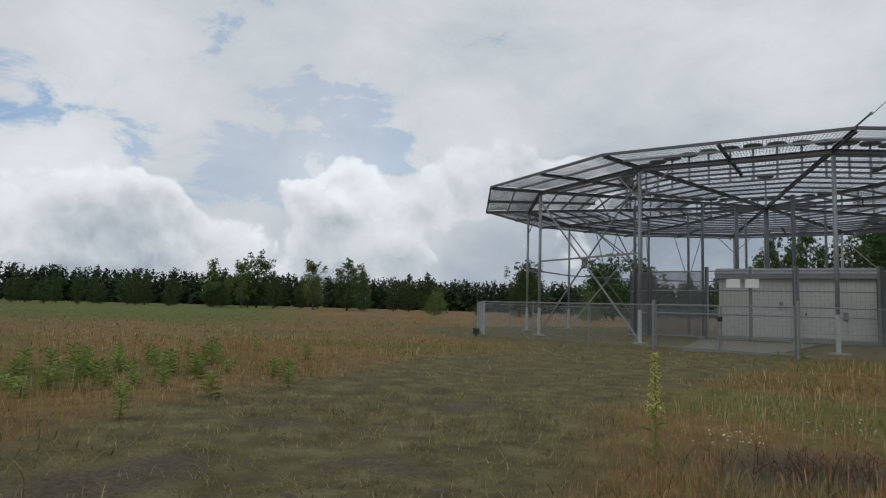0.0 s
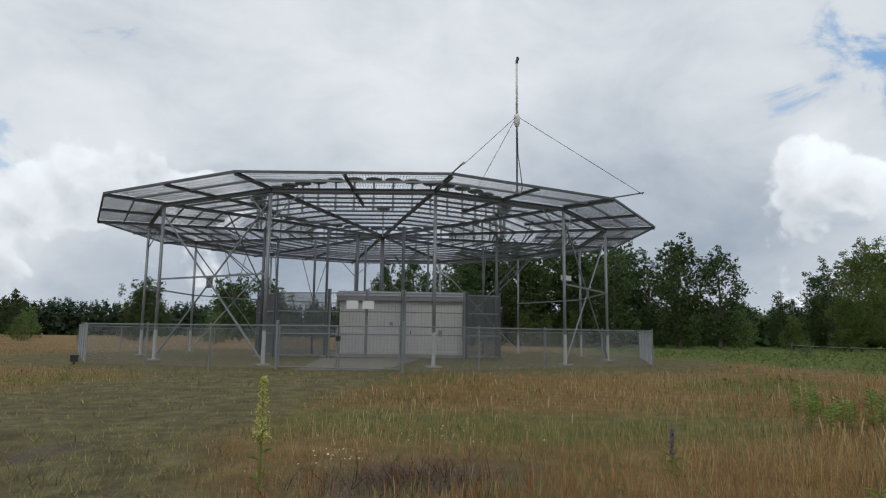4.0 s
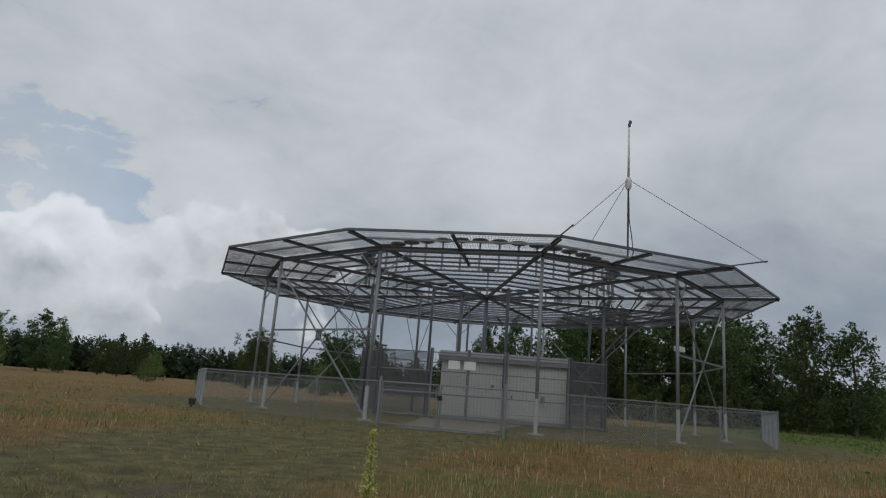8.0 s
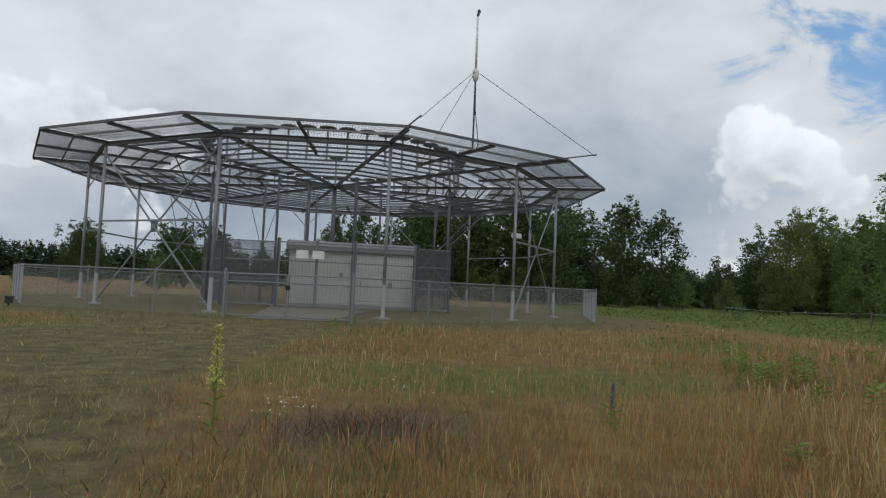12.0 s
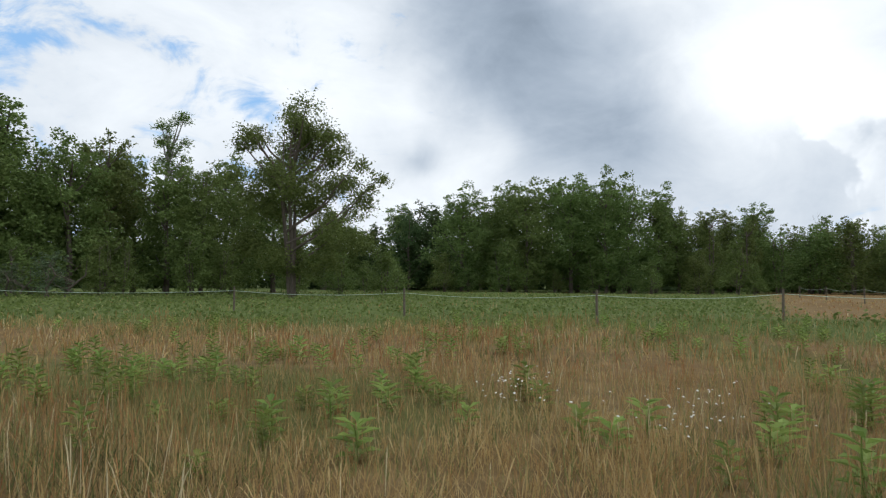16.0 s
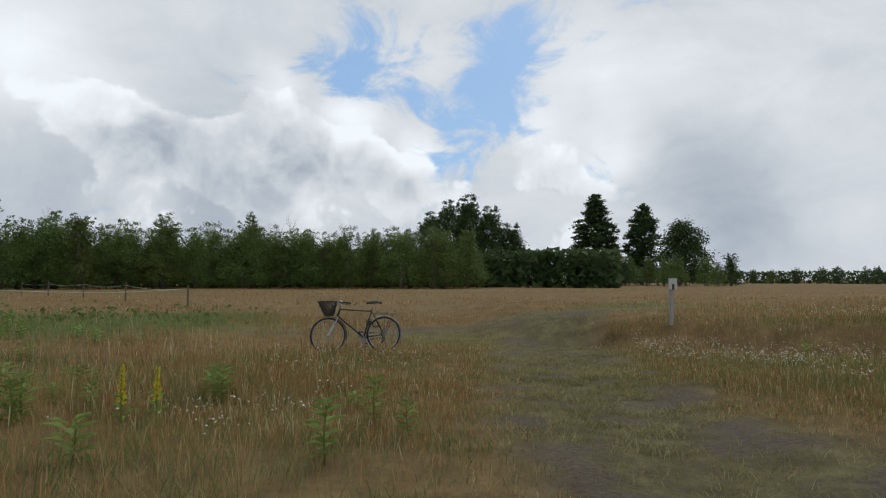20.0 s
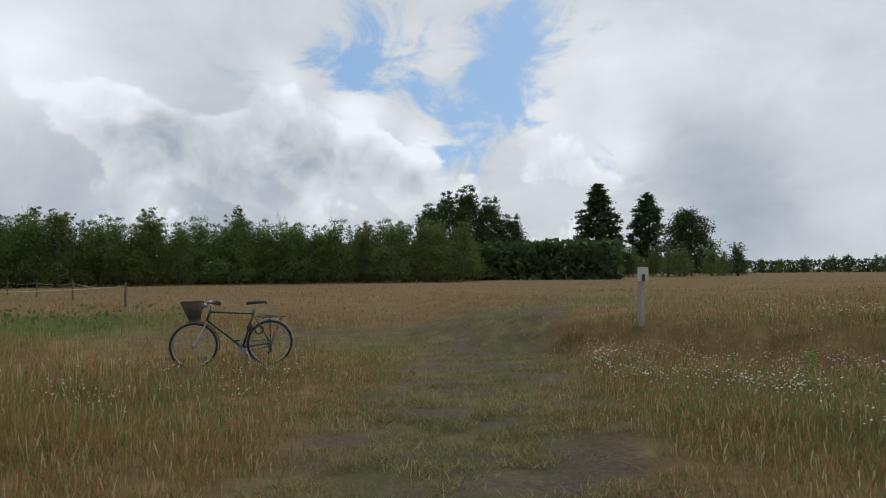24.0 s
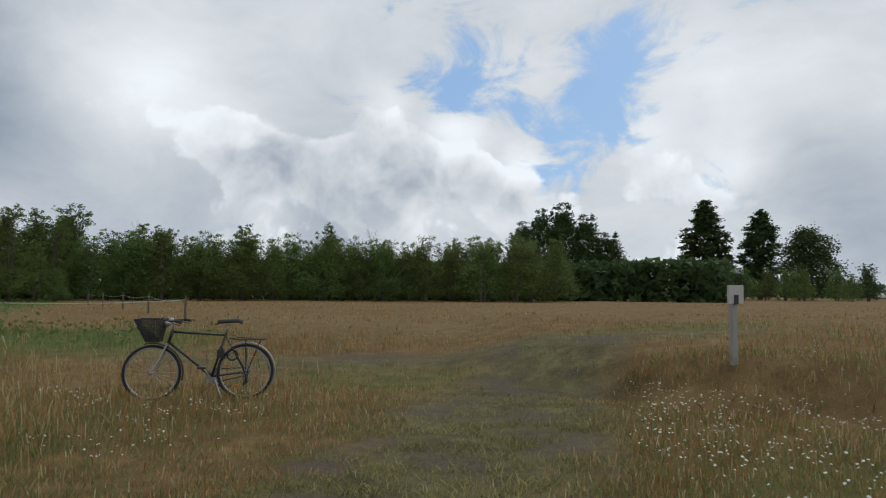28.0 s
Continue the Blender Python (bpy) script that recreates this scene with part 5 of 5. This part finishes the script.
    part("pedal", Build().box((.25, -.16, .155), (.35, -.08, .18)), BLACKPLASTIC, ck)
    part("pedal", Build().box((.45, .08, .40), (.55, .16, .425)), BLACKPLASTIC, ck)
    part("chain", Build().bar((.40, -.045, .375), (0, -.04, R + .045), .008, .012).bar((.40, -.045, .205), (0.02, -.04, R - .06), .008, .012), BLACKPLASTIC, ob)
    part("derailleur", Build().box((-.03, -.06, .20), (.02, -.03, .31)).tube([(.0, -.045, .22), (.03, -.045, .17)], .02, 8), BLACKPLASTIC, ob)
    st = Build().tube([(.36, -.02, .27), (.44, -.09, .13), (.56, -.12, .0)], .009, 6).tube([(.36, .02, .27), (.30, .09, .13), (.24, .12, .0)], .009, 6)
    part("kickstand", st, alloy, ob, "two-legged alloy stand")
    part("frame_lock", Build().box((.26, -.05, .52), (.34, .05, .62)).tube([(.27, 0, .62), (.30, .0, .66), (.33, 0, .60)], .014, 6), BLACKPLASTIC, ob)
    part("ring_lock", Build().ring((.16, 0, .55), .06, .013, "y", 20, 6), BLACKPLASTIC, ob)
    for a in (-60, 120):
        part("reflector", Build().box((.2 * math.cos(radians(a)) - .03, -.012, R + .2 * math.sin(radians(a)) - .012), (.2 * math.cos(radians(a)) + .03, .012, R + .2 * math.sin(radians(a)) + .012)), red, ob)
    return ob


bicycle((0.13, -12.95, float(height(0.5, -12.8)) - .01), 16.0)

# white car far off beyond the field
car = thing("parked_car", (-103, -183, 0), "small white car parked far beyond the field", "car", "", 65)
part("body", Build().box((-2.0, -.8, .35), (2.0, .8, .95)), WHITEPAINT, car)
part("cabin", Build().add([(-1.5, -.72, .95), (1.0, -.72, .95), (1.0, .72, .95), (-1.5, .72, .95), (-1.2, -.62, 1.5), (.4, -.62, 1.5), (.4, .62, 1.5), (-1.2, .62, 1.5)],
                          [(4, 5, 6, 7), (0, 1, 5, 4), (1, 2, 6, 5), (2, 3, 7, 6), (3, 0, 4, 7)]), WHITEPAINT, car)
for x in (-1.25, 1.25):
    for y in (-.8, .8):
        part("wheel", Build().tube([(x, y - .1, .32), (x, y + .1, .32)], .32, 14), BLACKPLASTIC, car)


# ---------------------------------------------------------------- weeds and flowers
def lance_leaves(n, z0, z1, length, width, mat, droop=.25):
    """Narrow folded leaves spiralling up a stem."""
    vs, fs = [], []
    for i in range(n):
        u = i / max(1, n - 1)
        a = i * 2.4 + rng.uniform(-.3, .3)
        z = z0 + (z1 - z0) * u
        L = length * (.65 + .7 * u - .75 * u * u) * rng.uniform(.8, 1.2)
        up = .35 + .45 * u
        d = Vector((math.cos(a), math.sin(a), 0))
        s = Vector((-math.sin(a), math.cos(a), 0)) * width * .5 * (1 - .3 * u)
        b, m, t = Vector((0, 0, z)), d * L * .5 + Vector((0, 0, z + L * .5 * up)), d * L + Vector((0, 0, z + L * (up - droop)))
        k = len(vs)
        vs += [b, m - s + Vector((0, 0, .01)), t, m + s + Vector((0, 0, .01)), m - Vector((0, 0, .012))]
        fs += [(k, k + 1, k + 4), (k, k + 4, k + 3), (k + 1, k + 2, k + 4), (k + 4, k + 2, k + 3)]
    return vs, fs


def weed_kind(tall, n, length, width):
    v, f = lance_leaves(n, tall * .1, tall * .95, length, width, WEED)
    stem = Build().tube([(0, 0, -.05), (.01, .01, tall * .5), (0, .02, tall)], [.006, .005, .002], 5).mesh("stem", WEED)
    return stem, mesh_of("leaves", v, f, WEED)


WEEDS = [weed_kind(.36, 20, .15, .070), weed_kind(.28, 17, .17, .085), weed_kind(.42, 23, .13, .060), weed_kind(.22, 16, .14, .075)]


def plant(name, pieces, x, y, turn, scale, label, category, group):
    ob = thing(name, (x, y, float(height(x, y))), label, category, group, turn)
    ob.scale = (scale * 1.2, scale * 1.2, scale * .85)
    for n, me in pieces:
        part(n, me, None, ob)
    return ob


weeds = 0
while weeds < 250:
    a, r = rng.uniform(60, 186), 4.0 + 14 * rng.uniform(0, 1) ** .8
    x, y = r * math.sin(radians(a)), r * math.cos(radians(a))
    t, g, m, b, s = (float(v) for v in zones(x, y))
    if m > .2 or (a > 158 and (r > 9 or rng.uniform() < .7)) or wob(x, y, .6, 2.0) + rng.uniform(-.6, .6) < -.05:
        continue
    st, lv = WEEDS[int(rng.integers(4))]
    plant("weed", (("stem", st), ("leaves", lv)), x, y, rng.uniform(0, 360), rng.uniform(.75, 1.2), "fresh green leafy weed standing in dry grass", "weed", "leafy green weeds")
    weeds += 1
for i in range(60):
    x, y = rng.normal(-5.0, 1.0), rng.normal(9.0, 1.7)
    st, lv = WEEDS[int(rng.integers(4))]
    plant("weed", (("stem", st), ("leaves", lv)), x, y, rng.uniform(0, 360), rng.uniform(.8, 1.25), "fresh green leafy weed standing in dry grass", "weed", "leafy green weeds")
for x, y, s in ((-6.9, -10.4, 1.0), (1.6, -6.6, 1.1), (8.0, 15.9, .8), (9.1, 16.8, .8)):
    plant("weed", (("stem", WEEDS[0][0]), ("leaves", WEEDS[0][1])), x, y, x * 40, s, "fresh green leafy weed standing in dry grass", "weed", "leafy green weeds")


def spike(name, x, y, tall, flower, dense, rad, label):
    """A tall stem with a spike of many small flowers over a few leaves."""
    ob = thing(name, (x, y, float(height(x, y))), label, "flower")
    part("stem", Build().tube([(0, 0, -.05), (.005, 0, tall * .6), (0, .01, tall)], [.009, .007, .003], 6), WEED, ob)
    v, f = lance_leaves(9, .02, tall * .5, .14, .05, WEED)
    part("leaves", mesh_of("leaves", v, f, WEED), None, ob)
    u = rng.uniform(0, 1, dense)
    a = rng.uniform(0, 2 * np.pi, dense)
    r = rad * (1.1 - .75 * u) * rng.uniform(.3, 1.0, dense)
    c = np.stack([r * np.cos(a), r * np.sin(a), tall * (.42 + .58 * u)], -1)
    part("blossoms", leaf_mesh("blossoms", c, .013, flower), None, ob)
    return ob


spike("mullein", 1.52, 5.05, .86, PALEYELLOW, 420, .075, "tall mullein with a loose pale yellow flower spike")
spike("mullein", 2.05, -5.40, .52, YELLOW, 260, .035, "bright yellow mullein flower spike in dry grass")
spike("mullein", 1.86, -5.62, .47, YELLOW, 240, .035, "bright yellow mullein flower spike in dry grass")
spike("mullein", 4.75, .95, .52, YELLOW, 200, .03, "slim yellow mullein flower spike in dry grass")
spike("viper_bugloss", 4.87, 3.92, .44, BLUEPETAL, 170, .028, "dark violet flower spike in the meadow")


def daisies(n, cx, cy, sx, sy, tall, label):
    """White flower heads on thin stems."""
    g = max(3, n // 11)
    which = rng.integers(0, g, n)
    spread = np.where(rng.uniform(0, 1, n) < .75, .11, .5)
    x = rng.normal(cx, sx, g)[which] + spread * rng.normal(size=n)
    y = rng.normal(cy, sy, g)[which] + spread * rng.normal(size=n)
    _, _, m, _, _ = zones(x, y)
    k = m < .35
    x, y = x[k], y[k]
    n = len(x)
    z = height(x, y) + tall * rng.uniform(.6, 1.2, n)
    r = rng.uniform(.007, .0115, n)
    vs, fs = [], []
    for i in range(n):
        b = len(vs)
        tx, ty = rng.uniform(-.5, .5, 2)
        for j in range(6):
            a = j * math.pi / 3
            dx, dy = r[i] * math.cos(a), r[i] * math.sin(a)
            vs.append((x[i] + dx, y[i] + dy, z[i] + dx * tx + dy * ty))
        vs += [(x[i], y[i], z[i] + .006), (x[i] - .002, y[i], z[i] - tall), (x[i] + .002, y[i], z[i] - tall)]
        fs += [(b + j, b + (j + 1) % 6, b + 6) for j in range(6)] + [(b + 6, b + 7, b + 8)]
    me = mesh_np("white_flowers", vs, fs, WHITEPETAL)
    me.materials.append(MIDGRASS)
    me.polygons.foreach_set("material_index", np.tile([0, 0, 0, 0, 0, 0, 1], n).astype(np.int32))
    ob = new("white_flowers", me)
    return tagged(ob, label, "flowers", "", "stuff")


DAISY = "scattered small white daisies in the meadow"
daisies(420, -5.6, -10.4, 1.3, 1.0, .25, DAISY)
daisies(200, -4.9, -8.2, .6, .9, .24, DAISY)
daisies(320, -7.8, -11.5, 1.6, .6, .24, DAISY)
daisies(170, .6, -10.2, .7, .9, .20, DAISY)
daisies(70, .9, -5.8, .5, .6, .18, DAISY)
daisies(44, 3.0, -3.7, .25, .3, .40, DAISY)
daisies(40, 4.2, -3.2, .35, .3, .42, DAISY)
daisies(26, 2.1, 5.4, .35, .25, .22, DAISY)
daisies(14, 3.6, 5.7, .3, .3, .22, DAISY)
daisies(120, 3, 30, 8, 10, .2, DAISY)


# ---------------------------------------------------------------- grass
def lush(x, y):
    """How tall the meadow grows: high to the east and south-east, low by the track and to the north."""
    az = np.degrees(np.arctan2(x, y)) % 360
    f = np.interp(az, [0, 25, 50, 70, 150, 176, 185, 230, 330, 360], [.58, .62, .75, 1.0, 1.0, .9, .7, .7, .6, .58])
    return f * (.55 + .45 * smooth01((np.abs(lane_off(x, y)) - 1.5) / 3.5)) * (1 - .25 * smooth01((np.hypot(x, y) - 25) / 20))


def blades(name, n, rmin, rmax, tall, width, mat, keep, ears=False, lean=.35, label="", centre=(0, 0), power=.75, even=False):
    """Single blades over a ring of ground; keep(x, y) gives the share that grows."""
    r = rmin + (rmax - rmin) * rng.uniform(0, 1, n) ** power
    a = np.where(rng.uniform(0, 1, n) < (.93 if rmin else 0), np.radians(rng.uniform(-42, 236, n)), rng.uniform(0, 2 * np.pi, n))
    x, y = centre[0] + r * np.sin(a), centre[1] + r * np.cos(a)
    k = rng.uniform(0, 1, n) < keep(x, y)
    x, y = x[k], y[k]
    n = len(x)
    z = height(x, y) - .02
    h = tall * rng.uniform(.35, 1.25, n) * (1 + .3 * wob(x, y, 1.3, 1.0)) * (1 if even else lush(x, y))
    w = width * rng.uniform(.6, 1.4, n)
    t = rng.uniform(0, 2 * np.pi, n)
    l = rng.uniform(0, 2 * np.pi, n)
    q = h * rng.uniform(.1, 1.0, n) * lean
    side = np.stack([np.cos(t) * w / 2, np.sin(t) * w / 2, 0 * w], -1)
    lx, ly = np.cos(l) * q, np.sin(l) * q
    root = np.stack([x, y, z], -1)
    up = .84 if ears else .55
    out = .75 if ears else .4
    mid = root + np.stack([lx * out, ly * out, h * up], -1)
    tip = root + np.stack([lx, ly, h], -1)
    sm = side * (1.5 if ears else .8)
    sb = side * (.6 if ears else 1.0)
    v = np.stack([root - sb, root + sb, mid - sm, mid + sm, tip], 1).reshape(-1, 3)
    b = np.arange(n)[:, None] * 5
    f = np.concatenate([b + [0, 1, 3], b + [0, 3, 2], b + [2, 3, 4]], 0)
    return tagged(new(name, mesh_np(name, v, f, mat)), label, "grass", "", "stuff")


def tuft(x, y):
    """Close clumps with thin ground between them."""
    return smooth01((.45 + .6 * wob(x, y, 4.3, 2.0) + .45 * wob(x, y, 9.1, 7.0)) / .9)


def tall_of(x, y):
    t, g, m, b, s = zones(x, y)
    return np.clip(t * (.35 + .65 * tuft(x, y)) * (.5 + .5 * smooth01(.5 + wob(x, y, .8, 5.0))) + .12 * g - .85 * b, 0, 1)


def green_of(x, y):
    t, g, m, b, s = zones(x, y)
    return np.clip((g + t * (.22 + .6 * smooth01(.3 + 1.2 * wob(x, y, .7, 8.0))) * (1 - .8 * s)) * (.4 + .6 * tuft(y, x)) - .8 * b, 0, 1)


def mown_of(x, y):
    t, g, m, b, s = zones(x, y)
    return np.clip(m * (.12 + .88 * tuft(x * 1.5, y * 1.5)) - .8 * b, 0, 1)


def patch_of(x, y):
    return np.exp(-(((x - 2.75) / 1.0) ** 2 + ((y - 4.8) / .7) ** 2))


DRY, SOFT, SHORT = "tall dry orange grass with pale ears", "soft green grass among the dry stalks", "short mown grass on the track"
for rmin, rmax, n, w, f in ((1.8, 9, 72000, .0034, 1.0), (9, 22, 56000, .0085, .9), (22, 80, 60000, .028, .6)):
    blades("dry_grass", int(n * .5), rmin, rmax, .31 * f, w, TAN, tall_of, True, .32, DRY)
    blades("dry_grass", int(n * .42), rmin, rmax, .31 * f, w, RUST, lambda x, y: tall_of(x, y) * smooth01(.55 + 1.1 * wob(x, y, .45, 9.0)), True, .32, "rusty red-brown grass stalks")
    blades("dry_grass", int(n * .13), rmin, rmax, .32 * f, w * 1.1, PALE, lambda x, y: tall_of(x, y) * smooth01(.4 + 1.2 * wob(x, y, .8, 3.0)), True, .4, "pale dry grass ears")
    blades("dry_grass", int(n * 1.2), rmin, rmax, .21 * f, w * 1.4, TAN, tall_of, False, 1.1, DRY)
    blades("green_grass", int(n * 1.3), rmin, rmax, .25 * f, w * 1.5, MIDGRASS, green_of, False, .9, SOFT)
for rmin, rmax, n, w in ((1.8, 9, 70000, .006), (9, 26, 50000, .014)):
    blades("mown_grass", n, rmin, rmax, .09, w, SHORTGRASS, mown_of, False, 1.5, SHORT, even=True)
    blades("mown_grass", n // 3, rmin, rmax, .08, w * .8, TAN, mown_of, False, 1.5, SHORT, even=True)
for cx, cy, rr, n in ((-1.0, -9.4, 5.0, 52000), (-5.6, -9.6, 4.6, 52000), (-3.0, -7.4, 2.6, 16000)):
    blades("dry_grass", int(n * .24), 0, rr, .25, .0045, TAN, tall_of, True, .35, DRY, (cx, cy), .5)
    blades("dry_grass", int(n * .16), 0, rr, .27, .0045, RUST, tall_of, True, .35, "rusty red-brown grass stalks", (cx, cy), .5)
    blades("dry_grass", int(n * .12), 0, rr, .25, .005, PALE, tall_of, True, .4, "pale dry grass ears", (cx, cy), .5)
    blades("dry_grass", int(n * .7), 0, rr, .17, .006, TAN, tall_of, False, 1.2, DRY, (cx, cy), .5)
    blades("green_grass", int(n * 1.3), 0, rr, .21, .007, MIDGRASS, lambda x, y: np.maximum(green_of(x, y), .75 * tall_of(x, y)), False, 1.0, SOFT, (cx, cy), .5)
    blades("mown_grass", int(n * 1.2), 0, rr, .07, .008, SHORTGRASS, mown_of, False, 1.5, SHORT, (cx, cy), .5, True)
def straw_of(x, y):
    az = np.degrees(np.arctan2(x, y)) % 360
    return tall_of(x, y) * smooth01((az - 62) / 12) * smooth01((150 - az) / 20) * smooth01(.55 + 1.1 * wob(x, y, .9, 6.0))


def ditch_shade_of(x, y):
    line = -12.3 - 1.0 * np.clip(x + 6.2, -4, 9)
    return np.exp(-((y - line - .40) / .38) ** 2) * smooth01((-x - 4.5) / 2.0) * smooth01((x + 15) / 3) * (.35 + .65 * smooth01(.5 + wob(x, y, 1.1, 3.0)))


blades("dry_grass", 34000, 2.0, 8, .21, .0042, STRAW, straw_of, True, .9, "pale straw-yellow bent grass with heavy ears", power=.8)
blades("dry_grass", 16000, 8, 20, .22, .011, STRAW, straw_of, True, .7, "pale straw-yellow bent grass with heavy ears", power=.8)
def olive_of(x, y):
    t, g, m, b, s = zones(x, y)
    return (t + g) * smooth01((wob(x, y, .9, 1.5) + .5 * wob(x, y, 2.3, 4.0) - .45) / .3) * (1 - s)


blades("green_grass", 40000, 2.2, 12, .25, .0055, DITCH, olive_of, False, .7, "olive grass clumps among the dry stalks", power=.8)
def north_of(x, y):
    az = (np.degrees(np.arctan2(x, y)) + 180) % 360 - 180
    t, g, m, b, s = zones(x, y)
    return (.9 * t + .5 * m + g) * smooth01((az + 60) / 15) * smooth01((62 - az) / 12) * (.35 + .65 * smooth01(.5 + wob(x, y, .8, 2.5) + .5 * wob(x, y, 2.1, 1.0))) * (1 - .8 * b)


blades("green_grass", 22000, 3, 14, .10, .008, DITCH, north_of, False, 1.1, "short olive grass of the open meadow", power=.8, even=True)
blades("green_grass", 26000, 14, 60, .14, .022, DITCH, north_of, False, 1.0, "short olive grass of the open meadow", power=.8, even=True)
# dark blades in front of the bank draw the ditch's shade as colour
blades("ditch_grass", 26000, 0, 7, .17, .012, DITCH, ditch_shade_of, False, .8, "dark green grass along the shallow ditch, toned dark as its shadow line", (-8.5, -10.5), .6, True)
blades("dead_stalks", 2600, 0, 2.6, .18, .007, BROWN, patch_of, False, 1.4, "dark dead stalks lying on bare soil", (2.7, 4.9), even=True)
